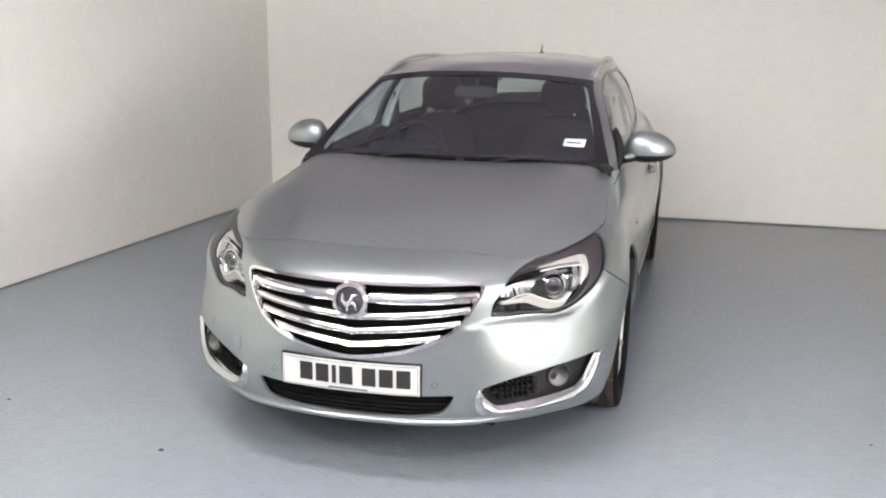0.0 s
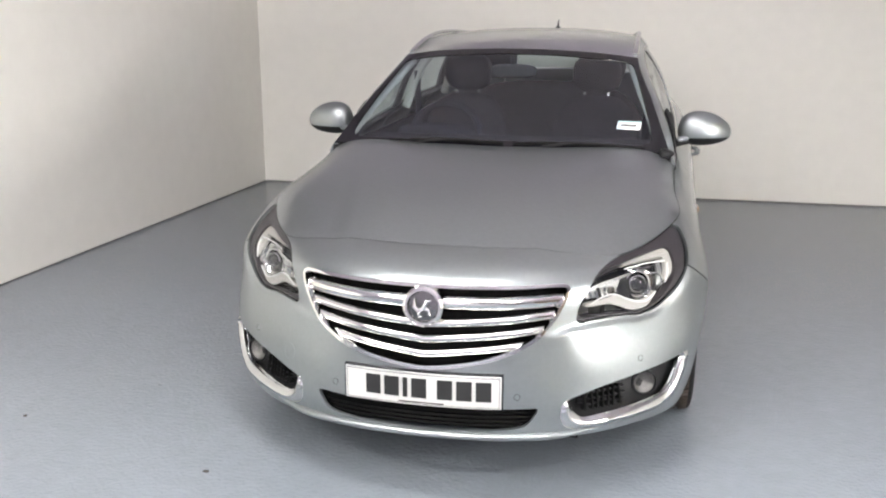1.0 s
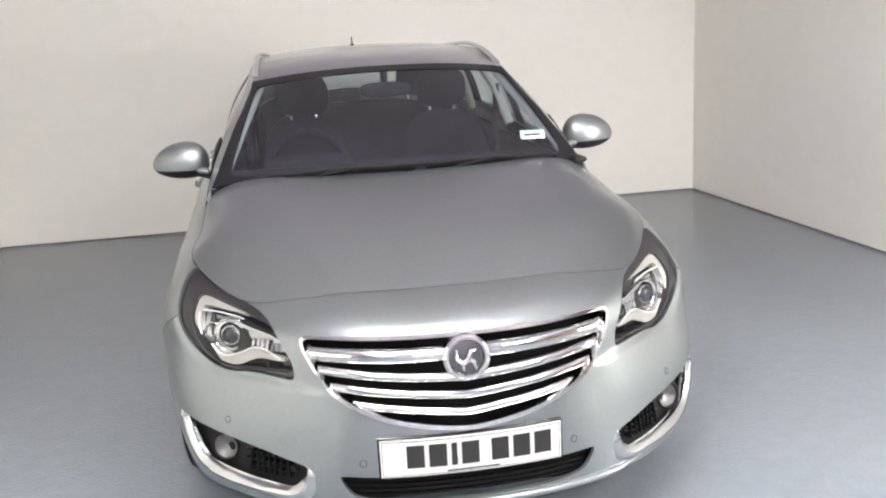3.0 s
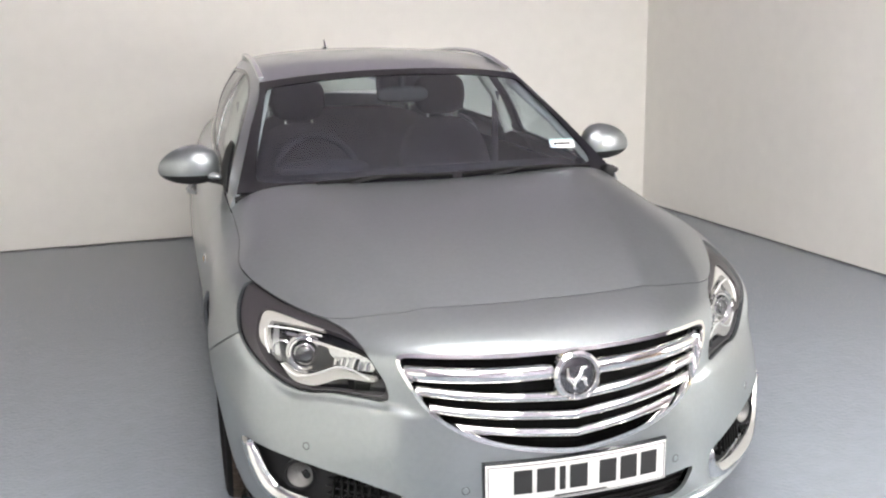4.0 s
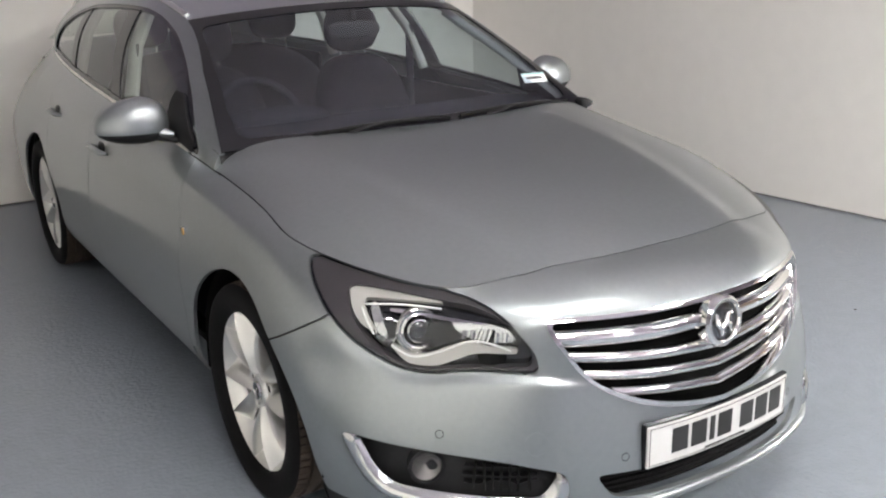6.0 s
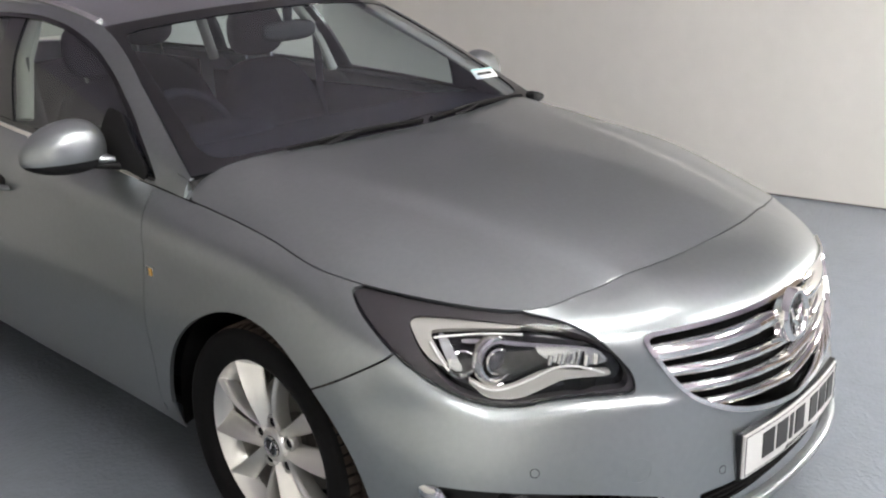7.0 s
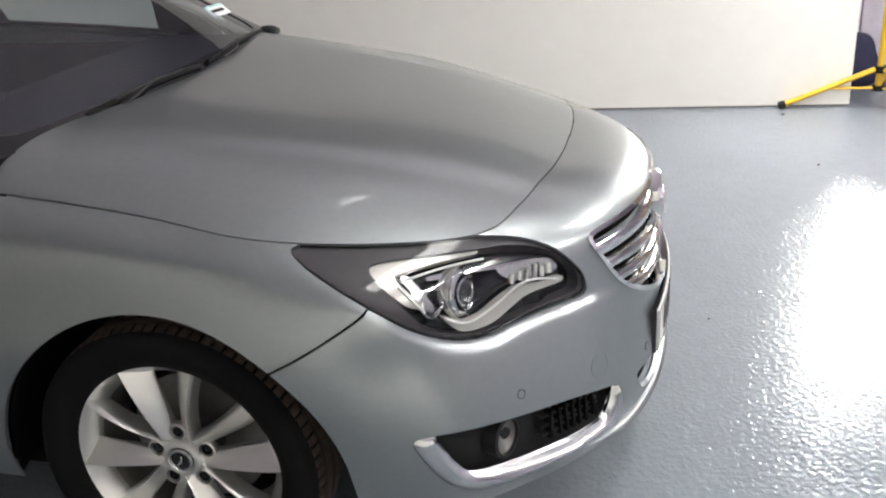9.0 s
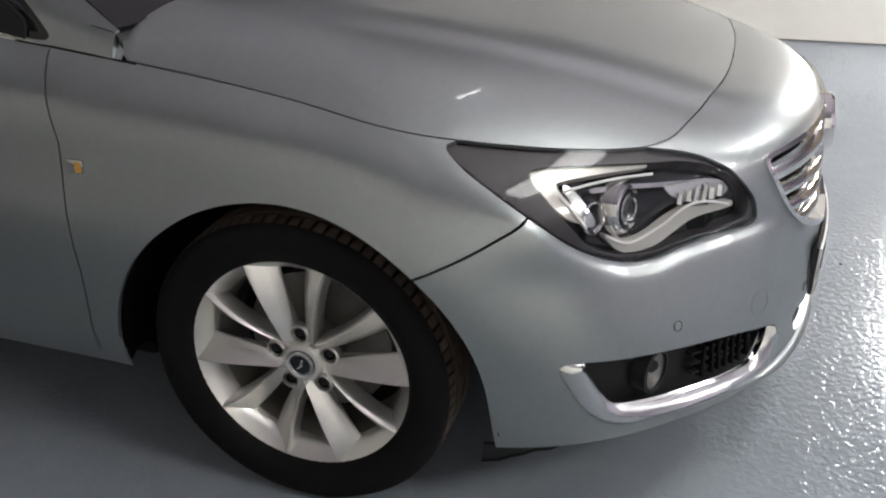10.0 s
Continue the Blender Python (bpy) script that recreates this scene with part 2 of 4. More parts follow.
KNOTS = [0, .25, .52, .78, 1.12, 1.55, 2.0, 2.85, 3.85, 4.45, 5.05, 5.45, 6.15]
SILL = [(0, .0, .215), (.25, .015, .215), (.50, .10, .21), (.67, .245, .20), (.82, .50, .18), (.85, .97, .18), (.85, 1.45, .20), (.85, 2.3, .20), (.85, 3.3, .20), (.85, 3.9, .20), (.82, 4.5, .22), (.66, 4.8, .24), (0, 4.88, .24)]
LIP = [(0, -.045, .255), (.25, -.025, .255), (.50, .065, .25), (.68, .205, .25), (.84, .46, .26), (.895, .97, .28), (.888, 1.45, .30), (.888, 2.3, .30), (.888, 3.3, .30), (.895, 3.9, .30), (.85, 4.5, .31), (.70, 4.86, .32), (0, 4.93, .32)]
BUMPER = [(0, -.052, .42), (.25, -.028, .42), (.50, .075, .42), (.70, .235, .42), (.868, .47, .425), (.918, .97, .43), (.905, 1.45, .43), (.906, 2.3, .43), (.902, 3.3, .43), (.902, 3.9, .45), (.87, 4.5, .46), (.72, 4.88, .46), (0, 4.95, .46)]
WAIST = [(0, -.035, .58), (.25, -.008, .58), (.48, .112, .60), (.68, .295, .592), (.884, .555, .60), (.920, .97, .60), (.914, 1.45, .60), (.922, 2.3, .60), (.914, 3.3, .62), (.902, 3.9, .64), (.87, 4.5, .66), (.72, 4.86, .66), (0, 4.93, .66)]
LAMP = [(0, .0, .742), (.25, .028, .74), (.495, .15, .728), (.675, .318, .705), (.847, .535, .722), (.890, .97, .745), (.892, 1.41, .74), (.898, 2.3, .79), (.882, 3.3, .82), (.846, 3.9, .84), (.79, 4.5, .85), (.64, 4.80, .86), (0, 4.9, .86)]
CREST = [(0, .208, .822), (.25, .222, .817), (.48, .272, .806), (.615, .35, .793), (.779, .676, .833), (.788, .97, .878), (.791, 1.45, .936), (.799, 2.3, .998), (.757, 3.3, 1.040), (.687, 3.9, 1.057), (.585, 4.5, 1.073), (.48, 4.70, 1.08), (0, 4.80, 1.10)]


def loft(rows, vs):
    """Cubic in the second direction through rows of equal length (k, n, 3), at the shares vs of the height."""
    r = np.array(rows)
    k = len(r)
    d = np.r_[0, np.cumsum(np.mean(np.linalg.norm(np.diff(r, axis=0), axis=2), axis=1))]
    d /= d[-1]
    h = np.diff(d)
    a = np.eye(k)
    b = np.zeros((k, r.shape[1] * 3))
    f = r.reshape(k, -1)
    for i in range(1, k - 1):
        a[i, i - 1:i + 2] = h[i - 1], 2 * (h[i - 1] + h[i]), h[i]
        b[i] = 6 * ((f[i + 1] - f[i]) / h[i] - (f[i] - f[i - 1]) / h[i - 1])
    m = np.linalg.solve(a, b)
    j = np.clip(np.searchsorted(d, vs, side="right") - 1, 0, k - 2)
    u, w, hh = (d[j + 1] - vs)[:, None], (vs - d[j])[:, None], h[j][:, None]
    g = m[j] * u ** 3 / (6 * hh) + m[j + 1] * w ** 3 / (6 * hh) + (f[j] / hh - m[j] * hh / 6) * u + (f[j + 1] / hh - m[j + 1] * hh / 6) * w
    return g.reshape(len(vs), -1, 3)


def skin_grid(nv=90):
    """The lower body from the nose round the flank to the tail, half of it: (v, u, 3)."""
    us = np.r_[np.linspace(0, 1.2, 110)[:-1], np.linspace(1.2, 2.1, 70)[:-1], np.linspace(2.1, 6.15, 130)]
    rows = [stations(r, KNOTS, us) for r in (SILL, LIP, BUMPER, WAIST, LAMP, CREST)]
    top = rows[-1]
    top[:, 2] = np.where(us < 1.9, bonnet_z(top[:, 0], top[:, 1]), top[:, 2])
    # a fuller shoulder behind the headlamps: the flank stands upright to just below its crest
    d = np.r_[0, np.cumsum([np.mean(np.linalg.norm(b - a, axis=1)) for a, b in zip(rows[:-1], rows[1:])])]
    shoulder = loft(rows, np.array([(d[4] * .45 + d[5] * .55) / d[5]]))[0]
    w = np.clip((us - 1.25) / .35, 0, 1) * np.clip((5.0 - us) / .5, 0, 1)
    shoulder += np.stack([.020 * w, 0 * w, .010 * w], 1)
    return loft(rows[:-1] + [shoulder, top], np.linspace(0, 1, nv))


def bonnet_z(x, y, edge=None):
    """The bonnet as a height over the plan; with edge, the fall that brings it down to that height there."""
    zc = np.interp(y, *BONNET_MID)
    ridge = .36 + .21 * np.clip((y - .2) / 1.1, 0, 1.2)
    s = np.clip((ridge - np.abs(x)) / .09 + .5, 0, 1)
    p = 3.6 + 5.4 * np.clip((y - .30) / 1.0, 0, 1.1)
    flat = np.clip((1.20 - y) / .45, 0, 1)
    bulge = (.010 * s * s * (3 - 2 * s) - .010) * flat * flat * (3 - 2 * flat) - .014 * np.abs(x) * (1 - np.clip((y - .25) / .8, 0, 1))
    if edge is None:
        return zc - np.interp(y, *BONNET_FALL) * (np.abs(x) / .79) ** p + bulge
    return (zc + bulge - edge) / (np.abs(x) / .79) ** p


_mid = spline([(0, .0, .745), (0, .208, .824), (0, .45, .890), (0, .75, .944), (0, 1.05, .981), (0, 1.3, 1.010), (0, 1.5, 1.032)], 80)
BONNET_MID = (_mid[:, 1], _mid[:, 2])
_rim = stations(CREST, KNOTS, np.linspace(.70, 2.0, 60))
BONNET_FALL = (_rim[:, 1], bonnet_z(_rim[:, 0], _rim[:, 1], _rim[:, 2] + .001))


def bonnet_grid():
    """Rows across the bonnet from its front edge to the scuttle."""
    ys = np.linspace(.15, 1.45, 90)
    xs = np.linspace(-.82, .82, 120)
    x, y = np.meshgrid(xs, ys)
    return np.dstack([x, y, bonnet_z(x, y)])


BELT = [(.791, 1.362, .925), (.793, 1.6, .945), (.80, 2.06, .982), (.792, 2.6, 1.015), (.762, 3.2, 1.038), (.700, 3.8, 1.055), (.605, 4.4, 1.07), (.54, 4.66, 1.08)]
CANT = [(.762, 1.362, .982), (.676, 1.69, 1.168), (.590, 2.06, 1.345), (.590, 2.6, 1.410), (.575, 3.2, 1.408), (.535, 3.8, 1.368), (.475, 4.4, 1.28), (.43, 4.66, 1.21)]


def green_grid():
    """The upper side, from the belt line to the edge of the roof."""
    n = 150
    a, b = spline(BELT, n), spline(CANT, n)
    mid = (a + b) / 2 + np.array([.035, 0, .012]) * np.clip((a[:, 1:2] - 1.36) / .45, .12, 1)
    return loft([a, mid, b], np.linspace(0, 1, 40))


def screen_grid():
    """The windscreen, edge to edge."""
    n = 50
    mid = spline([(0, 1.255, 1.0), (0, 1.55, 1.215), (0, 1.875, 1.39)], n)
    edge = spline([(.762, 1.362, .980), (.676, 1.69, 1.166), (.590, 2.06, 1.343)], n)
    t = np.linspace(-1, 1, 61)[None, :, None]
    m, e = mid[:, None, :], edge[:, None, :]
    g = m + (e - m) * np.abs(t) ** np.array([1.0, 2.2, 2.2])
    g[:, :, 0] *= np.sign(t[:, :, 0])
    return g


def roof_grid():
    """The roof, edge to edge."""
    n = 70
    mid = spline([(0, 1.875, 1.39), (0, 2.2, 1.432), (0, 2.7, 1.455), (0, 3.3, 1.450), (0, 3.9, 1.42), (0, 4.4, 1.36), (0, 4.72, 1.28)], n)
    edge = spline(CANT[2:], n)
    t = np.linspace(-1, 1, 49)[None, :, None]
    m, e = mid[:, None, :], edge[:, None, :]
    g = m + (e - m) * np.abs(t) ** np.array([1.0, 2.0, 2.6])
    g[:, :, 0] *= np.sign(t[:, :, 0])
    return g


def inside(outline, px, pz):
    """Signed distance to a closed outline of (a, b) points: positive within."""
    o = np.array(outline, float)
    q = np.roll(o, -1, axis=0)
    p = np.stack([px, pz], -1).reshape(-1, 1, 2)
    e = q - o
    w = p - o
    s = np.clip((w * e).sum(2) / ((e * e).sum(1) + 1e-12), 0, 1)
    d = np.sqrt((((w - e * s[..., None]) ** 2).sum(2)).min(1))
    c = (o[:, 1] > p[:, :, 1]) != (q[:, 1] > p[:, :, 1])
    xi = o[:, 0] + (p[:, :, 1] - o[:, 1]) / (q[:, 1] - o[:, 1] + 1e-12) * e[:, 0]
    odd = ((c & (p[:, :, 0] < xi)).sum(1) % 2) == 1
    return np.where(odd, d, -d).reshape(np.shape(px))


def rounded(outline, cuts=3):
    """The outline with its corners cut round (Chaikin)."""
    o = np.array(outline, float)
    for _ in range(cuts):
        q = np.roll(o, -1, axis=0)
        o = np.stack([o * .8 + q * .2, o * .2 + q * .8], 1).reshape(-1, 2)
    return o
# ---- the bay ----
HIGH = 2.3
TOP = 3.6
GREY_BOARD = mat("grey_board", (.66, .61, .70), .8, 0, .2, 10, .001)
BACK_L, BACK_R = (-2.76, 5.18), (2.955, 5.25)
FRONT_L, FRONT_R = (-3.32, -3.2), (3.50, -1.05)


def slab(name, a, b, thick, z0, z1, label, material=None):
    """A wall along the plan line from a to b, its thickness to the right of the way."""
    d = (Vector(b) - Vector(a)).normalized()
    n = Vector((d.y, -d.x)) * thick
    bm = bmesh.new()
    lo = [bm.verts.new((*p, z0)) for p in (a, b, Vector(b) + n, Vector(a) + n)]
    hi = [bm.verts.new((v.co.x, v.co.y, z1)) for v in lo]
    bm.faces.new(lo)
    bm.faces.new(hi[::-1])
    for i in range(4):
        bm.faces.new((lo[i], hi[i], hi[(i + 1) % 4], lo[(i + 1) % 4]))
    bmesh.ops.recalc_face_normals(bm, faces=bm.faces[:])
    return tagged(part(name, bm, material or WALL, smooth=False), label, "wall", kind="structure")


bm = bmesh.new()
box(bm, (-9, -9, -.2), (11, 6.2, 0))
tagged(part("floor", bm, FLOOR, smooth=False), "blue-grey painted concrete floor with a worn gloss", "floor", kind="structure")
slab("wall_north", (BACK_R[0] + .3, BACK_R[1] + .004), (BACK_L[0] - .3, BACK_L[1] - .004), .2, 0, HIGH, "cream white painted back wall of the bay")
slab("wall_west", BACK_L, FRONT_L, .2, 0, HIGH, "cream white painted side wall of the bay")
slab("wall_east", FRONT_R, BACK_R, .2, 0, HIGH, "cream white painted side wall with a free end")
# unseen outer walls, added for the light that the car's paint reflects
slab("wall_far_east", (8.5, -9), (8.5, 6), .2, 0, TOP, "unseen mauve-grey wall added far beyond the bay", GREY_BOARD)
slab("wall_far_north", (8.7, 6), (-8.7, 6), .2, 0, TOP, "unseen mauve-grey wall added far behind the bay", GREY_BOARD)
slab("wall_south", (-8.9, -8.5), (8.7, -8.5), .2, 0, TOP, "unseen mauve-grey wall added behind the camera", GREY_BOARD)
slab("wall_far_west", (-8.5, 6), (-8.5, -9), .2, 0, TOP, "unseen mauve-grey wall added beyond the bay", GREY_BOARD)
# unseen ceiling, its pale mauve set for the bonnet's reflection
bm = bmesh.new()
box(bm, (-9, -9, TOP), (11, 6.2, TOP + .2))
tagged(part("ceiling", bm, CEIL, smooth=False), "plain pale mauve ceiling, unseen, high over the bay", "ceiling", kind="structure")

WHITE = (1.0, .975, .94)
GLOW_BAY = glowing("lamp_cell_bay", WHITE, NEAR_LAMPS * .054)
GLOW_NEAR = glowing("lamp_cell_near", WHITE, NEAR_LAMPS * .41)
GLOW_SOUTH = glowing("lamp_cell_south", WHITE, NEAR_LAMPS * .50)
GLOW_SPOT = glowing("led_cell", WHITE, LED_SPOTS)
HOT = glowing("work_lamp_east", (1.0, .97, .95), WORK_EAST)


def ceiling_lamp(x, y, glow, size=1.0):
    """A high lamp: a shallow case with six lit cells in a row."""
    t = thing("ceiling_lamp", "grey ceiling lamp with six lit cells", "lamp", (x, y, TOP), "ceiling lamps")
    bm = bmesh.new()
    box(bm, (x - .62 * size, y - .16 * size, TOP - .07), (x + .62 * size, y + .16 * size, TOP - .002), .01)
    part("lamp_case", bm, SATIN, t)
    for k in range(6):
        bm = bmesh.new()
        box(bm, (x + (-.57 + k * .195) * size, y - .12 * size, TOP - .080), (x + (-.41 + k * .195) * size, y + .12 * size, TOP - .074))
        part("lamp_cell", bm, glow, t, smooth=False)


for x, y, glow, size in ((-.4, -.9, GLOW_BAY, 2.0), (2.2, -3.0, GLOW_NEAR, 1.0), (-1.9, -3.3, GLOW_NEAR, 1.0), (0, -6.0, GLOW_SOUTH, 1.0)):
    ceiling_lamp(x, y, glow, size)


def led_row(x, y, n, w, d, glow):
    """A small row of LEDs on a thin bar under the ceiling."""
    t = thing("led_bar", "slim grey ceiling bar with small lit LEDs", "lamp", (x, y, TOP), "small ceiling lamps")
    bm = bmesh.new()
    box(bm, (x - .02 - n * w * .8, y - d, TOP - .03), (x + .02 + n * w * .8, y + d, TOP - .002), .004)
    part("bar", bm, SATIN, t)
    for k in range(n):
        bm = bmesh.new()
        c = x + (k - (n - 1) / 2) * w * 1.6
        box(bm, (c - w / 2, y - d * .8, TOP - .036), (c + w / 2, y + d * .8, TOP - .031))
        part("led", bm, glow, t, smooth=False)


led_row(1.25, .55, 6, .07, .03, GLOW_SPOT)


def work_stand(x, y, high, aim, turns, hot, reach=.56):
    t = thing("work_lamp_stand", "yellow steel tripod stand carrying a lit work lamp", "work lamp", (x, y, 0))
    bm = bmesh.new()
    tube(bm, [(x, y, .10), (x, y, high + .25)], .019)
    part("pole", bm, YELLOW, t)
    for deg in turns:
        c, s = math.cos(radians(deg)), math.sin(radians(deg))
        bm = bmesh.new()
        tube(bm, [(x + .03 * c, y + .03 * s, .215), (x + (reach - .03) * c, y + (reach - .03) * s, .024)], .019, flat=.8)
        leg = part("leg", bm, YELLOW, t)
        bm = bmesh.new()
        tube(bm, [(x + (reach - .035) * c, y + (reach - .035) * s, .026), (x + reach * c, y + reach * s, .018)], .023)
        part("rubber_foot", bm, PLASTIC, leg, "black rubber foot")
        bm = bmesh.new()
        tube(bm, [(x, y, .105), (x + .30 * c, y + .30 * s, .112)], .012, flat=.6)
        part("brace", bm, YELLOW, t)
    for z0, z1 in ((.195, .235), (.09, .12)):
        bm = bmesh.new()
        lathe(bm, [(0, z0), (.034, z0), (.036, z1), (0, z1)], Matrix.Translation((x, y, 0)), 20)
        part("collar", bm, PLASTIC, t, "black plastic collar")
    for k in (-.20, .28):
        c = Vector((x, y, high + k))
        m = look(c, Vector(aim) + Vector((0, 0, k)))
        bm = bmesh.new()
        tube(bm, [(x, y, high + k - .15), (x, y, high + k - .02)], .026)
        part("clamp", bm, PLASTIC, t)
        bm = bmesh.new()
        box(bm, (-.13, -.13, 0), (.13, .13, .07), .012)
        bm.transform(m)
        head = part("lamp_head", bm, YELLOW, t)
        bm = bmesh.new()
        box(bm, (-.11, -.11, -.008), (.11, .11, -.003))
        bm.transform(m)
        part("lamp_glass", bm, hot, head, smooth=False)


work_stand(3.51, -1.20, 1.28, (0, 1.6, 1.3), (99, 228, 344), HOT)

# beyond the free end of the side wall: a boarded partition, a ladder, a dark bag
BOARD = mat("brown_board", (.20, .16, .13), .75, 0, .25, 12, .001)
NAVY = mat("navy_cloth", (.02, .02, .05), .9, 0, .3, 30, .003)
ALU = mat("aluminium", (.62, .62, .62), .35, .8, .1, 40)
part_wall = slab("wall_partition", (4.36, -4.2), (4.36, -.2), .1, 0, HIGH, "brown boarded partition beyond the bay", BOARD)
for k in range(9):
    bm = bmesh.new()
    box(bm, (4.335, -1.62 + k * .14, .002), (4.358, -1.487 + k * .14, 2.4), .003, 1)
    part("board", bm, GREY_BOARD, part_wall)
bm = bmesh.new()
blob(bm, (4.02, -1.13, .16), (.11, .15, .17), 3, 24, 16, lambda p: Vector((p.x * (1 - .2 * p.z), p.y * (1 - .25 * p.z) + .05 * math.sin(5 * p.z), max(p.z, -.93))))
tagged(part("tool_bag", bm, NAVY), "dark navy cloth tool bag on the floor", "bag")
ladder = thing("ladder", "aluminium step ladder leaning by the boarded partition", "ladder", (4.17, -1.62, 0))
for y in (-1.48, -1.74):
    bm = bmesh.new()
    box(bm, (-.012, -.022, 0), (.012, .022, 1.8), .003, 1)
    bm.transform(Matrix.Translation((4.12, y, .004)) @ Matrix.Rotation(radians(6), 4, "Y"))
    part("stile", bm, ALU, ladder)
for k in range(6):
    bm = bmesh.new()
    box(bm, (4.14 + k * .028, -1.72, .26 + k * .27), (4.18 + k * .028, -1.50, .285 + k * .27), .003, 1)
    part("rung", bm, ALU, ladder)

# thin dark strip along the foot of each wall
EDGE_DARK = mat("floor_edge_dark", (.10, .10, .10), .9, 0, .4, 20)
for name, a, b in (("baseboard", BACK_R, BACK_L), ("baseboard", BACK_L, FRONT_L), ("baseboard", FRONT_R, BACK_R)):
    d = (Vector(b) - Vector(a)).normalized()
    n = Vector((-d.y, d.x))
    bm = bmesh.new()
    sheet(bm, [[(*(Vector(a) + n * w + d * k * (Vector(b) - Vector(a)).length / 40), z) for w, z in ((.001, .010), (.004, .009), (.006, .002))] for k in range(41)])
    tagged(part(name, bm, EDGE_DARK), "thin dark strip along the joint of wall and floor", "baseboard", kind="structure")
STONE = mat("dark_grit", (.03, .028, .026), .9, 0, .3, 90)
for x, y, r in ((-1.72, .242, .010), (-.80, -.026, .012), (-1.35, .65, .005), (.62, -.20, .006), (1.9, .8, .007), (2.35, -.75, .010), (3.28, -.66, .014)):
    bm = bmesh.new()
    blob(bm, (x, y, r * .32), (r, r * .7, r * .32), 2.2, 10, 6, lambda p: p + Vector(noise.noise_vector(p * 2 + Vector((x, y, 0)))) * .35)
    tagged(part("grit", bm, STONE), "small dark piece of grit on the floor", "debris", "grit on the floor")
# ---- the car ----
car = thing("car", "silver estate car with a chrome grille, parked in the white bay", "car", (0, 2.45, 0))


def shifted(grid, depth):
    """The grid moved along its normals; positive is inwards."""
    du = np.gradient(grid, axis=1)
    dv = np.gradient(grid, axis=0)
    n = np.cross(du, dv)
    n /= np.linalg.norm(n, axis=2, keepdims=True) + 1e-12
    return grid - n * depth


def ax(p):
    return np.abs(p[:, 0])


def hz(outline, grow=0.0):
    """Keep the inside of an outline in the plane unrolled round the corner (|x| + y, z)."""
    return lambda p: inside(outline, ax(p) + p[:, 1], p[:, 2]) + grow


def xz(outline, grow=0.0):
    return lambda p: inside(outline, ax(p), p[:, 2]) + grow


def yz(outline, grow=0.0):
    return lambda p: inside(outline, p[:, 1], p[:, 2]) + grow


def out(fn):
    return lambda p: -fn(p)


def side(s):
    return lambda p: p[:, 0] * s + 1e-6


def rear_of(y0, y1=None, z0=0, z1=1):
    """Behind the line in side view from (y0, z0) to (y1, z1)."""
    y1 = y0 if y1 is None else y1
    return lambda p: p[:, 1] - (y0 + (y1 - y0) * (p[:, 2] - z0) / (z1 - z0))


GAP = .0017
LAMP_EDGE = rounded([(1.475, .832), (1.452, .797), (1.385, .752), (1.318, .712), (1.236, .664), (1.150, .628), (1.060, .604), (.955, .598), (.89, .607), (.80, .613), (.70, .613), (.612, .611), (.590, .620), (.603, .660), (.650, .700), (.703, .738), (.77, .763), (.84, .778), (.928, .790), (1.0, .805), (1.2, .83)], 2)
GRILLE_EDGE = rounded([(0, .744), (.30, .744), (.435, .742), (.452, .733), (.447, .705), (.408, .630), (.365, .580), (.29, .537), (.20, .508), (.10, .489), (0, .478), (-.2, .478), (-.2, .744)], 2)
FOG_EDGE = rounded([(1.302, .444), (1.245, .362), (1.185, .304), (1.11, .272), (1.0, .268), (.80, .263), (.57, .255), (.488, .278), (.470, .316), (.478, .352), (.503, .373), (.70, .402), (.92, .419), (1.10, .432)], 2)
FOG_HOLE = rounded([(1.232, .452), (1.15, .340), (1.09, .311), (.92, .302), (.70, .297), (.580, .299), (.534, .330), (.510, .380), (.70, .412), (.92, .429), (1.10, .443)], 1)
INTAKE = rounded([(0, .350), (.30, .350), (.375, .352), (.372, .336), (.335, .282), (.20, .268), (0, .262), (-.2, .262), (-.2, .350)], 2)
SEAM = lambda p: ((p[:, 2] - .722) * .253 + (ax(p) + p[:, 1] - 1.342) * .103) / .40
AXLES = (.97, 3.707)


def arch(y0, r=.411):
    """Outside the wheel arch: a circle that opens a little at the bottom."""
    def fn(p):
        low = np.clip(.33 - p[:, 2], 0, .3)
        return np.hypot(p[:, 1] - y0, np.maximum(p[:, 2] - .303, 0)) - r - .06 * low
    return fn


LAMP_FOOT = ([.50, .590, .70, .89, .955, 1.06, 1.15, 1.236, 1.318, 1.385], [.60, .612, .613, .607, .598, .604, .628, .664, .712, .752])


def soft_step(t):
    t = np.clip(t, 0, 1)
    return t * t * (3 - 2 * t)


def lamp_ledge(grid, out_by=.011):
    """The skin swells just below the headlamps into a ledge that fades into the bumper."""
    p = grid.reshape(-1, 3)
    h = np.abs(p[:, 0]) + p[:, 1]
    d = -inside(LAMP_EDGE, h, p[:, 2])
    below = soft_step((np.interp(h, *LAMP_FOOT) - p[:, 2]) / .022)
    along = soft_step((h - .22) / .32) * (1 - soft_step((h - 1.24) / .22))
    k = out_by * (1 - np.clip(1 - d / .045, 0, 1) ** 2) * (1 - soft_step((d - .045) / .19)) * below * along * (d > 0)
    return shifted(grid, -k.reshape(*grid.shape[:2], 1))


SKIN = lamp_ledge(both(skin_grid()))
before = out(SEAM)
bm = trim(SKIN, [lambda p: .97 - p[:, 1], lambda p: before(p) - GAP, out(hz(LAMP_EDGE, .002)), out(xz(GRILLE_EDGE)), lambda p: np.maximum(-hz(FOG_EDGE, -.001)(p), -9), lambda p: np.where(p[:, 1] < .8, -xz(INTAKE)(p), 1), arch(.97), lambda p: p[:, 2] - .238 + .06 * np.clip(ax(p) + p[:, 1] - .9, 0, 1)])
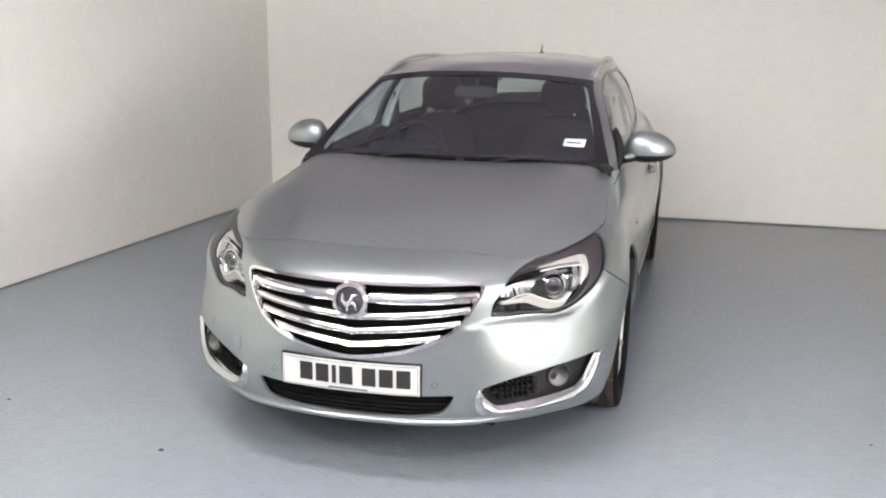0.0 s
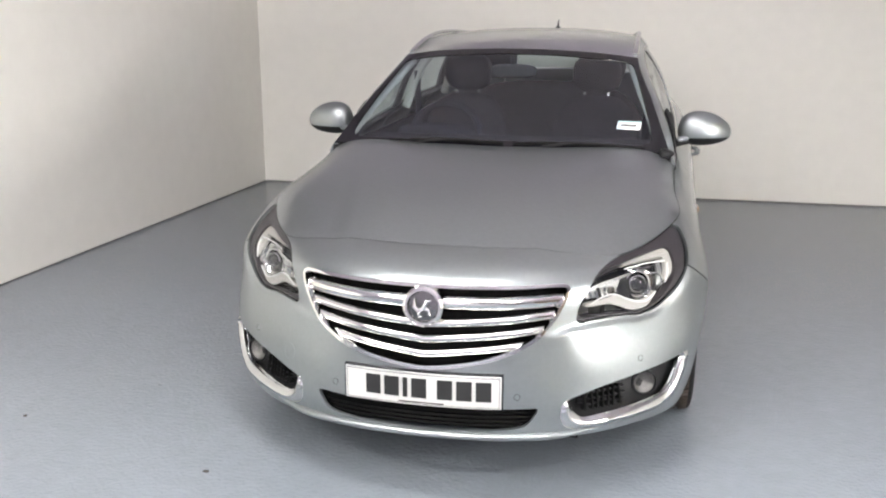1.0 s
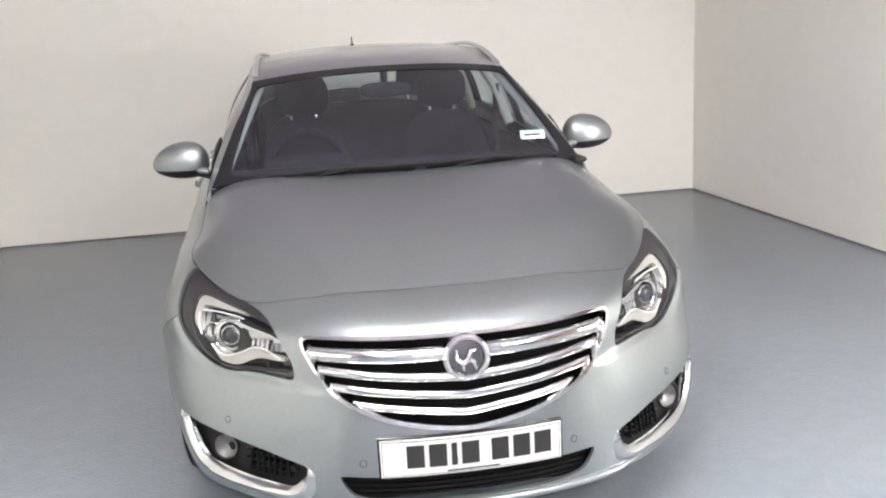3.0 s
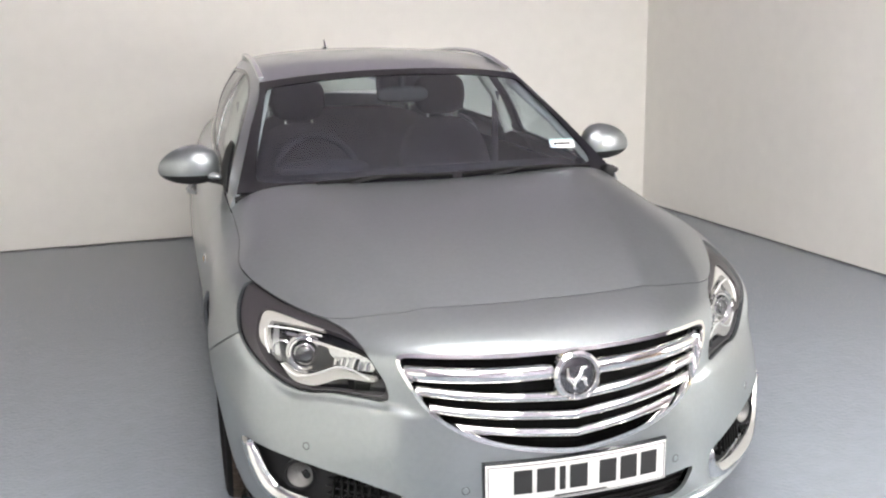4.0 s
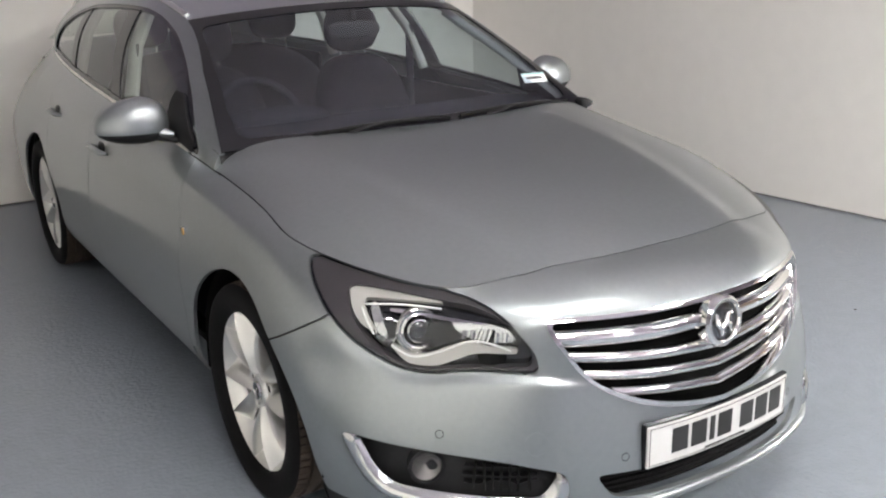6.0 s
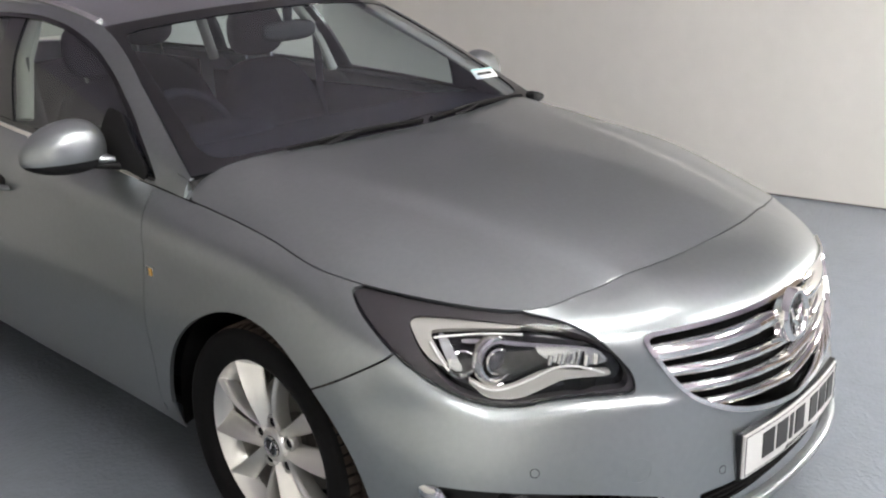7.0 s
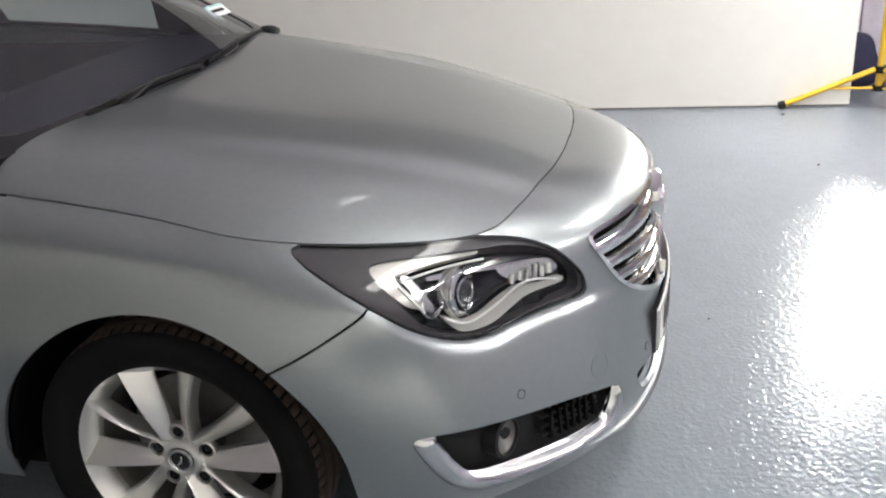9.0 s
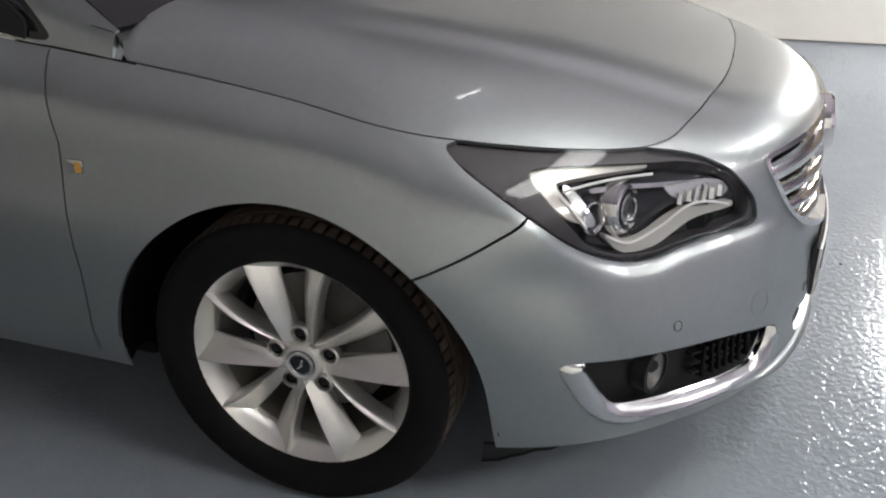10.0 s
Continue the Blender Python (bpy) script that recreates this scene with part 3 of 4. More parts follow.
body = part("front_bumper", bm, PAINT, car)

DOOR_B, DOOR_R = 2.56, 3.42
door_front = lambda p: p[:, 1] - np.interp(p[:, 2], [.3, .5, .78, .93], [1.448, 1.436, 1.448, 1.502])
for s in (-1, 1):
    part("front_wing", trim(SKIN, [side(s), lambda p: SEAM(p) - GAP, lambda p: p[:, 1] - .3, lambda p: -door_front(p) - GAP, out(hz(LAMP_EDGE, .002)), arch(.97), lambda p: p[:, 2] - .246]), PAINT, car)
    sill = lambda p: p[:, 2] - .288
    part("front_door", trim(SKIN, [side(s), lambda p: door_front(p) - GAP, lambda p: DOOR_B - GAP - p[:, 1], sill]), PAINT, car)
    part("rear_door", trim(SKIN, [side(s), lambda p: p[:, 1] - DOOR_B - GAP, lambda p: DOOR_R - GAP - p[:, 1] + .0 * p[:, 2], sill, arch(3.707, .408)]), PAINT, car)
    part("rear_wing", trim(SKIN, [side(s), lambda p: p[:, 1] - DOOR_R - GAP, lambda p: 4.42 - GAP - p[:, 1], lambda p: p[:, 2] - .24, arch(3.707, .408)]), PAINT, car)
    part("sill", trim(shifted(SKIN, .006), [side(s), lambda p: 3.32 - p[:, 1], lambda p: np.where(p[:, 1] < 1.46, .34, .300) - p[:, 2], lambda p: p[:, 2] - .246, arch(.97, .412), lambda p: p[:, 1] - 1.2], .004), PAINT, car)
part("rear_bumper", trim(SKIN, [lambda p: p[:, 1] - 4.42 - GAP, lambda p: .70 - GAP - p[:, 2]]), PAINT, car)
part("tailgate", trim(SKIN, [lambda p: p[:, 1] - 4.42 - GAP, lambda p: p[:, 2] - .70 - GAP]), PAINT, car)

# bonnet
BON = [tuple(p[:2]) for p in stations(CREST, KNOTS, np.linspace(0, 1.906, 60))] + [(.762, 1.360), (.58, 1.325), (.30, 1.272), (0, 1.252)]
BONNET_EDGE = np.array(BON + [(-x, y) for x, y in BON[::-1]])
part("bonnet", trim(bonnet_grid(), [lambda p: inside(BONNET_EDGE, p[:, 0], p[:, 1]) - GAP * 1.5]), PAINT, car)

# upper body
GREEN = green_grid()
WINDOW = rounded([(1.488, .946), (1.555, 1.020), (1.690, 1.120), (1.840, 1.205), (2.04, 1.293), (2.25, 1.348), (2.45, 1.375), (2.67, 1.380), (2.9, 1.375), (3.3, 1.358), (3.7, 1.305), (4.0, 1.225), (4.18, 1.13), (4.20, 1.085), (4.1, 1.078), (3.8, 1.070), (3.2, 1.053), (2.6, 1.030), (2.06, .999), (1.65, .966)], 2)
PANES = ((1.0, 2.44), (2.54, 3.36), (3.46, 4.9))


def leaning(p):
    """The distance back, less the lean of the door pillar."""
    return p[:, 1] - .38 * (p[:, 2] - 1.02) * (p[:, 1] < 2.95)


for s in (-1, 1):
    g = GREEN * [s, 1, 1]
    part("upper_frame", trim(g, [out(yz(WINDOW))], .02, s < 0), PAINT, car)
    for a, b in PANES:
        part("side_window", trim(g - np.array([s * .012, 0, .004]), [yz(WINDOW, .004), lambda p: leaning(p) - a - .004, lambda p: b - .004 - leaning(p)], 0, s < 0), TINT, car)
    for a, b in ((2.43, 2.55), (3.35, 3.47)):
        part("pillar_trim", trim(g - np.array([s * .008, 0, .003]), [yz(WINDOW, .002), lambda p: leaning(p) - a, lambda p: b - leaning(p)], .012, s < 0), BLACK, car)
    part("window_seal", trim(g - np.array([s * .003, 0, .001]), [yz(WINDOW, .001), out(yz(WINDOW, -.014))], .012, s < 0), BLACK, car)

part("windscreen", trim(screen_grid(), [], 0), SCREEN, car)
part("roof", trim(roof_grid(), [], .01), PAINT, car)

# ---- the car's face ----
def near(p):
    return 1.6 - p[:, 1]


NOSE = SKIN[:, 140:-140]
IN = {d: shifted(NOSE, d) for d in (-.008, .001, .012, .02, .03, .045, .06)}


def strip(grid, s, keeps, name, material, parent, rim=.01, label=""):
    return part(name, trim(grid, [side(s), near] + keeps if s else [near] + keeps, rim), material, parent, label)


def at_hz(h, z, s, depth=0.0):
    """The point of the nose's skin at (|x| + y, z) on side s, and its normal."""
    g = NOSE[:, NOSE.shape[1] // 2:]
    i = np.unravel_index(np.argmin((g[:, :, 0] + g[:, :, 1] - h) ** 2 + (g[:, :, 2] - z) ** 2 + (g[:, :, 1] > 1.2) * 9), g.shape[:2])
    a, b = min(max(i[0], 1), g.shape[0] - 2), min(max(i[1], 1), g.shape[1] - 2)
    n = np.cross(g[a, b + 1] - g[a, b - 1], g[a + 1, b] - g[a - 1, b])
    n = Vector(n).normalized()
    p = Vector(g[i]) - n * depth
    return Vector((p.x * s, p.y, p.z)), Vector((n.x * s, n.y, n.z))


def facing(p, n):
    """A frame at p whose z looks along n."""
    return Matrix.Translation(p) @ Vector(n).to_track_quat("Z", "Y").to_matrix().to_4x4()


BLADE_TOP = rounded([(1.290, .773), (1.262, .781), (1.13, .776), (.935, .762), (.935, .756), (1.04, .758), (1.214, .758), (1.224, .749), (1.19, .715), (1.163, .684), (1.217, .700), (1.258, .730)], 1)
BLADE_LOW = rounded([(1.122, .662), (1.085, .652), (1.04, .634), (.976, .638), (.91, .659), (.845, .675), (.79, .669), (.735, .666), (.67, .665), (.655, .651), (.81, .650), (.87, .632), (.94, .611), (1.0, .608), (1.06, .614)], 1)
TURN_CELL = rounded([(.890, .704), (.902, .722), (.808, .716), (.708, .712), (.664, .676), (.776, .674), (.842, .682)], 1)
PROJECTOR_BAY = rounded([(1.208, .756), (1.0, .756), (.83, .756), (.723, .735), (.65, .69), (.597, .64), (.60, .602), (.86, .600), (.994, .594), (1.075, .606), (1.154, .640), (1.124, .671), (1.171, .726)], 1)
LAMP_OPENING = rounded([(1.292, .774), (1.262, .783), (1.13, .778), (.935, .766), (.83, .760), (.723, .738), (.65, .694), (.612, .655), (.618, .622), (.70, .622), (.86, .614), (.955, .606), (1.06, .612), (1.163, .642), (1.222, .692), (1.262, .732)], 1)
PIPES = (((.940, .7605), (1.08, .7610), (1.212, .7580)), ((1.222, .752), (1.195, .718), (1.166, .686)), ((1.110, .658), (1.04, .635), (.976, .638), (.91, .659), (.845, .674), (.68, .663)))
INNER_BEZEL = rounded([(1.206, .753), (1.170, .744), (1.119, .671), (1.160, .675)], 1)
BROW = rounded([(1.13, .737), (1.03, .734), (.93, .727), (.74, .716), (.735, .709), (.93, .719), (1.03, .727), (1.13, .729)], 1)

for s in (-1, 1):
    lamp = strip(IN[.060], s, [hz(LAMP_EDGE, .02)], "headlamp", BLACK, car, .005, "clear-lensed headlamp with white light guides and a dark bezel")
    strip(IN[.045], s, [hz(PROJECTOR_BAY)], "lamp_mask", BLACK, lamp, .02)
    strip(IN[.001], s, [hz(LAMP_EDGE, -.001)], "lens", LENS, lamp, .008)
    strip(IN[.012], s, [hz(LAMP_EDGE, .008), out(hz(LAMP_EDGE, -.0035))], "surround", BLACK, lamp, .02)
    strip(IN[.012], s, [hz(LAMP_EDGE, -.001), out(hz(LAMP_OPENING))], "bezel", LAMP_DARK, lamp, .035, "smooth dark grey inner bezel")
    strip(IN[.020], s, [hz(BLADE_TOP)], "light_guide", LAMP_LIGHT, lamp, .016, "cream white light guide")
    strip(IN[.020], s, [hz(BLADE_LOW)], "light_guide", LAMP_LIGHT, lamp, .016, "cream white light guide")
    for pipe in PIPES:
        pts = [at_hz(h, z, s, .017) for h, z in pipe]
        pts = spline([tuple(p) for p, n in pts], 30)
        bm = bmesh.new()
        tube(bm, pts, .0027, 8)
        part("light_pipe", bm, PIPE, lamp, "bright clear light pipe")
    cell = strip(IN[.030], s, [hz(TURN_CELL)], "indicator", SATIN, lamp, .01)
    for k in range(6):
        h = .705 + k * .030
        a, b = at_hz(h + .006, .678 + .004 * (k > 3), s, .026)[0], at_hz(h, .708, s, .026)[0]
        bm = bmesh.new()
        tube(bm, [a, a.lerp(b, .5), b], .007, 8, .8)
        part("indicator_facet", bm, CHROME, lamp)
    strip(IN[.030], s, [hz(INNER_BEZEL)], "inner_bezel", SATIN, lamp, .02)
    strip(IN[.030], s, [hz(BROW)], "brow", CHROME, lamp, .008)
    p, n = at_hz(1.02, .699, s, .048)
    n = (n + Vector((0, -1.2, 0))).normalized()
    m = facing(p, n)
    bm = bmesh.new()
    lathe(bm, [(.037, -.02), (.037, .010), (.041, .015), (.046, .013), (.050, .004), (.056, .010), (.058, .006), (.056, -.02)], m, 40)
    part("projector_ring", bm, CHROME, lamp)
    bm = bmesh.new()
    lathe(bm, [(.037 * math.sin(a), .037 * math.cos(a) * .75 - .012) for a in [radians(x) for x in (2, 15, 30, 45, 60, 75, 90)]], m, 32)
    part("projector_lens", bm, DARK_GLASS, lamp, "dark glass projector lens")
    bm = bmesh.new()
    lathe(bm, [(.024, .008), (.027, .0175), (.030, .0155), (.030, .004)], m, 32)
    part("projector_collar", bm, CHROME, lamp)
    # bright bowl beside the projector
    p, n = at_hz(1.130, .695, s, .040)
    bm = bmesh.new()
    lathe(bm, [(.003, -.020), (.012, -.017), (.022, -.008), (.029, .006), (.032, .004), (.030, -.010)], facing(p, (n + Vector((0, -.8, .1))).normalized()), 28)
    part("reflector_bowl", bm, CHROME, lamp)

# grille
grille = part("grille", trim(IN[.060], [near, xz(GRILLE_EDGE, .02)], .01), LINER, car, "black grille with chrome bars and a chrome frame")
part("grille_frame", trim(IN[-.008], [near, xz(GRILLE_EDGE, .005), lambda p: -xz(GRILLE_EDGE, -.004)(p) + .004 * np.clip((.60 - p[:, 2]) * 20, 0, 1)], .05), CHROME, grille)
BARS = ((.6885, .0, .0215), (.619, .026, .0145), (.567, .035, .0145), (.517, .044, .0140))


def bar(z0, rise, half):
    """A chrome bar across the grille, lower in the middle, with a rounded crest."""
    g = NOSE
    rows = [[] for _ in range(9)]
    zlim = np.linspace(-.47, .47, 95)
    for x in zlim:
        zc = z0 + rise * abs(x) / .4
        col = np.argmin(np.abs(g[45, :, 0] - x) + (g[45, :, 1] > .5) * 9)
        c = g[:, col]
        o = np.argsort(c[:, 2])
        y = np.interp(zc, c[o, 2], c[o, 1])
        for k in range(9):
            a = math.pi * k / 8
            rows[k].append((x, y + .030 - (.024 if half < .018 else .026) * math.sin(a) ** .7, zc + half * math.cos(a)))
    r = np.array(rows)
    return trim(r, [xz(GRILLE_EDGE, .004)], 0, True)


for z0, rise, half in BARS:
    part("grille_bar", bar(z0, rise, half), CHROME, grille)
# emblem
bm = bmesh.new()
m = facing((0, -.029, .681), (0, -1, .12))
lathe(bm, [(.046, -.012), (.048, .003), (.052, .009), (.059, .009), (.066, .002), (.069, -.024)], m, 48)
badge = part("emblem", bm, CHROME, grille, "round chrome emblem with a plain raised shape")
bm = bmesh.new()
lathe(bm, [(.0005, .001), (.03, .001), (.047, -.001)], m, 40)
part("emblem_disc", bm, mat("emblem_dark", (.16, .16, .165), .16, .95, .1, 60), badge)
bm = bmesh.new()
tube(bm, [m @ Vector(p) for p in ((-.026, .024, .004), (-.030, .0, .005), (-.014, -.016, .005), (.004, -.004, .006), (.012, .018, .005), (.028, .022, .004))], [.004, .008, .010, .009, .008, .003], 10)
tube(bm, [m @ Vector(p) for p in ((.004, -.004, .005), (.018, -.010, .005), (.024, -.030, .004))], [.007, .007, .003], 10)
tube(bm, [m @ Vector(p) for p in ((-.014, -.016, .005), (-.008, -.036, .004))], [.007, .003], 10)
part("emblem_shape", bm, CHROME, badge)

# lower intake
intake = part("lower_intake", trim(IN[.045], [near, xz(INTAKE, .015)], .01), LINER, car)


def ribbon(ps, ns, half, depth):
    """A slat along points, standing on edge along the normals."""
    bm = bmesh.new()
    up = Vector((0, 0, 1))
    sheet(bm, [[p + up * half, p - n * depth + up * half, p - n * depth - up * half, p - up * half] for p, n in zip(ps, ns)], True)
    bm.faces.new([v for v in bm.verts][:4])
    bm.faces.new([v for v in bm.verts][-4:])
    bmesh.ops.recalc_face_normals(bm, faces=bm.faces[:])
    return bm


for z, w in ((.278, .32), (.294, .34), (.310, .355), (.326, .365), (.342, .37)):
    xs = np.linspace(-w, w, 31)
    c = [NOSE[np.argmin(np.abs(NOSE[:, k, 2] - z)), k] for k in (np.argmin(np.abs(NOSE[30, :, 0] - x) + (NOSE[30, :, 1] > .5) * 9) for x in xs)]
    part("intake_slat", ribbon([Vector((x, float(q[1]) + .030, z)) for x, q in zip(xs, c)], [Vector((0, -1, 0))] * 31, .0035, .02), LINER, intake)

# rounded lip under the intake, from one fog surround to the other
cols = [NOSE[:, k] for k in range(NOSE.shape[1]) if abs(NOSE[25, k, 0]) < .58 and NOSE[25, k, 1] < .6]
pts = []
for c in cols[::3]:
    y, x = np.interp(.252, c[:, 2], c[:, 1]), np.interp(.252, c[:, 2], c[:, 0])
    pts.append((x, y - .002, .250 + .010 * soft_step((abs(x) - .40) / .2)))
bm = bmesh.new()
tube(bm, pts, [float(.017 * (1 - .94 * soft_step((abs(p[0]) - .42) / .16))) for p in pts], 14, .75)
part("front_lip", bm, PAINT, car, "rounded silver lip under the intake")

# fog lamp recesses with bright surrounds
for s in (-1, 1):
    rec = strip(IN[.045], s, [hz(FOG_HOLE, .045)], "fog_lamp_recess", PLASTIC, car, .004)
    bm = trim(IN[.001], [side(s), near, hz(FOG_EDGE, -.002), out(hz(FOG_HOLE, .0))], 0)
    bm.normal_update()
    co = np.array([v.co for v in bm.verts])
    a, b = hz(FOG_EDGE, -.002)(co), -hz(FOG_HOLE)(co)
    q = np.clip(a / (a + b + 1e-6), 0, 1)
    rise = .013 * (1 - (2 * q - 1) ** 2) - .010 * q
    for v, r in zip(list(bm.verts), rise):
        v.co += v.normal * float(r)
    turn_in(bm, .04)
    part("fog_trim", bm, TRIM, car, "bright chrome fog lamp surround")
    p, n = at_hz(.97, .372, s, .028)
    m = facing(p, (n + Vector((0, -1.0, 0))).normalized())
    bm = bmesh.new()
    lathe(bm, [(.045, -.03), (.047, .004), (.040, .006), (.037, -.006)], m, 32)
    fog = part("fog_lamp", bm, PLASTIC, rec)
    bm = bmesh.new()
    lathe(bm, [(.002, -.018), (.018, -.014), (.030, -.006), (.037, .0)], m, 32)
    part("fog_reflector", bm, DISC, fog)
    bm = bmesh.new()
    lathe(bm, [(.001, .008), (.02, .006), (.037, .0)], m, 32)
    part("fog_lens", bm, LENS, fog)
    for k in range(7):
        h = .610 + k * .032
        top, low = (at_hz(h, z, s, .014) for z in (.385, .325))
        bm = bmesh.new()
        n, t = top[1], top[1].cross(Vector((0, 0, 1))).normalized() * .003
        sheet(bm, [[q + t, q - t, q - t - n * .025, q + t - n * .025] for q in (low[0], (low[0] + top[0]) / 2, top[0])], True)
        bmesh.ops.recalc_face_normals(bm, faces=bm.faces[:])
        part("recess_fin", bm, LINER, rec)
    for z in (.338, .356, .374):
        pn = [at_hz(h, z, s, .022) for h in np.linspace(.58, .84, 9)]
        part("recess_slat", ribbon([q[0] for q in pn], [q[1] for q in pn], .0025, .02), PLASTIC, rec)
    for h, z in ((.916, .462), (.288, .392)):
        p, n = at_hz(h, z, s)
        bm = bmesh.new()
        lathe(bm, [(.0005, .0012), (.0075, .0012), (.0082, .0004), (.0092, .0004), (.0092, -.004)], facing(p, n), 20)
        part("parking_sensor", bm, PAINT, car)
        bm = bmesh.new()
        lathe(bm, [(.0092, -.003), (.0092, .0007), (.0108, .0007), (.0108, -.003)], facing(p, n), 20)
        part("sensor_ring", bm, PLASTIC, car)
p, n = at_hz(.591, .440, -1)
bm = bmesh.new()
lathe(bm, [(.028, -.002), (.028, .0005), (.0295, .0005), (.0295, -.002)], facing(p, n), 32)
part("towing_eye_cap", bm, PAINT, car)

# plate
bm = bmesh.new()
for k in range(24):
    box(bm, (-.265 + k * .53 / 24, -.059, .349), (-.265 + (k + 1) * .53 / 24, -.045, .470))
bmesh.ops.remove_doubles(bm, verts=bm.verts[:], dist=1e-5)
holder = part("plate_holder", bm, BLACK, car)
bm = bmesh.new()
for k in range(24):
    box(bm, (-.26 + k * .52 / 24, -.064, .354), (-.26 + (k + 1) * .52 / 24, -.059, .465))
bmesh.ops.remove_doubles(bm, verts=bm.verts[:], dist=1e-5)
plate = part("number_plate", bm, PLATE, car, "white number plate with plain black bars")
x = -.187
for w in (.050, .050, .016, .050, None, .050, .050, .050):
    if w is None:
        x += .022
        continue
    bm = bmesh.new()
    box(bm, (x, -.0665, .380), (x + w, -.0645, .447))
    part("plate_bar", bm, INK, plate)
    x += w + .013
bm = bmesh.new()
box(bm, (-.075, -.0660, .3615), (.075, -.0645, .3660))
part("plate_bar", bm, INK, plate)
bm = bmesh.new()
for b, d in ((.4595, .461), (.358, .3595)):
    for k in range(24):
        box(bm, (-.255 + k * .51 / 24, -.0655, b), (-.255 + (k + 1) * .51 / 24, -.0645, d))
for a in (-.255, .2535):
    box(bm, (a, -.0655, .358), (a + .0015, -.0645, .461))
part("plate_border", bm, INK, plate)

# the plate is bent to the bumper's curve
for ob in [holder, plate] + list(plate.children):
    for v in ob.data.vertices:
        v.co.y += .30 * v.co.x ** 2

# ---- wheels ----
def wheel(y0, s):
    m = Matrix.Translation((s * .79, y0, .334)) @ Matrix.Rotation(s * math.pi / 2, 4, "Y")
    bm = bmesh.new()
    lathe(bm, [(.212, .030), (.219, .052), (.231, .066), (.241, .078), (.246, .083), (.250, .080), (.250, .066)], m, 72)
    w = part("wheel", bm, ALLOY, car, "ten-spoke silver alloy wheel in a worn black tyre")
    # inner barrel: the wheel's inner shade is put into its darker metal
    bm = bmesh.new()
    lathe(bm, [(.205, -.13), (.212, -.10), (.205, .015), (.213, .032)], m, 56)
    part("rim_barrel", bm, BARREL_SHADED, w)
    bm = bmesh.new()
    n, prof = 80, [(.243, .076), (.252, .090), (.275, .099), (.305, .101), (.322, .095), (.331, .082), (.335, .060), (.335, .052), (.327, .050), (.327, .042), (.336, .040), (.336, .010), (.327, .008), (.327, 0)]
    prof = prof + [(r, -h) for r, h in prof[-2::-1]]
    prof = [(r, h + .004) for r, h in prof]
    rings = []
    for i, (r, h) in enumerate(prof):
        ring = []
        for j in range(n * 2):
            base = (j // 2) * math.tau / n + (0, .74)[j % 2] * math.tau / n
            ring.append(base)
        rings.append((r, h, ring))
    vs = []
    for r, h, ring in rings:
        vs.append([bm.verts.new(m @ Vector((r * math.cos(a), r * math.sin(a), h))) for a in ring])
    for i, (a, b) in enumerate(zip(vs[:-1], vs[1:])):
        tread = 5 <= i <= len(vs) - 7
        for j in range(2 * n):
            f = bm.faces.new((a[j], a[(j + 1) % (2 * n)], b[(j + 1) % (2 * n)], b[j]))
            f.material_index = 1 if tread else 0
            f.smooth = True
    # cross grooves in the shoulders
    bm.faces.ensure_lookup_table()
    groove = [f for f in bm.faces if f.material_index == 1 and abs((m.inverted() @ f.calc_center_median()).z - .004) > .045 and round(((math.atan2(*(m.inverted() @ f.calc_center_median()).yx) / math.tau * n) % 1), 2) > .74]
    if groove:
        ex = bmesh.ops.extrude_discrete_faces(bm, faces=groove)["faces"]
        c = m.translation
        for f in ex:
            f.material_index = 0
            for v in f.verts:
                q = m.inverted() @ v.co
                k = 1 - .007 / max(math.hypot(q.x, q.y), .1)
                v.co = m @ Vector((q.x * k, q.y * k, q.z))
    part("tyre", bm, [RUBBER, TREAD], w, "black road tyre with a dusty brown tread")
    bm = bmesh.new()
    lathe(bm, [(.03, .02), (.06, .0), (.06, -.03), (.165, -.03), (.165, -.05), (.05, -.05)], m, 40)
    part("brake_disc", bm, DISC, w)
    bm = bmesh.new()
    lathe(bm, [(.001, -.075), (.207, -.075)], m, 40)
    part("wheel_well_cover", bm, LINER, w)
    bm = bmesh.new()
    lathe(bm, [(.030, .066), (.034, .069), (.042, .067), (.047, .058), (.050, .040), (.050, .0)], m, 40)
    part("hub", bm, ALLOY, w)
    bm = bmesh.new()
    lathe(bm, [(.001, .071), (.026, .071), (.030, .066)], m, 32)
    c = part("centre_cap", bm, BLACK, w, "black centre cap with a chrome ring")
    bm = bmesh.new()
    lathe(bm, [(.022, .0705), (.0235, .0735), (.0275, .0735), (.029, .069)], m, 32)
    tube(bm, [m @ Vector((-.012, .008, .072)), m @ Vector((0, -.004, .073)), m @ Vector((.013, -.004, .072))], [.002, .004, .002], 8)
    part("cap_ring", bm, CHROME, c)
    for k in range(5):
        mid = radians(76 + 72 * k)
        for d in (-1, 1):
            prof = []
            for i in range(9):
                f = i / 8
                # a blade: a sharp crest on its outer side, falling to the slot beside the bolt
                r, o = .034 + f * .203, d * (.0225 + .0430 * f - .006 * math.sin(f * math.pi))
                a = mid + d * .20
                half = .0115 + .0200 * f ** 1.1
                h = .058 + .022 * math.sin(f * math.pi * .8) + .006 * f
                drop = .010 + .026 * math.sin(min(f * 1.25, 1) * math.pi * .5)
                t = Vector((-math.sin(a), math.cos(a))) * d
                c2 = Vector((math.cos(mid), math.sin(mid))) * r + Vector((-math.sin(mid), math.cos(mid))) * o
                row = ((-half, -.044), (-half, -drop - .006), (-half * .88, -drop), (-half * .2, -drop * .60), (half * .50, -drop * .12), (half * .74, .004), (half * .90, .0), (half, -.009), (half * 1.05, -.044))
                prof.append([(c2 + t * q[0], h + q[1]) for q in row])
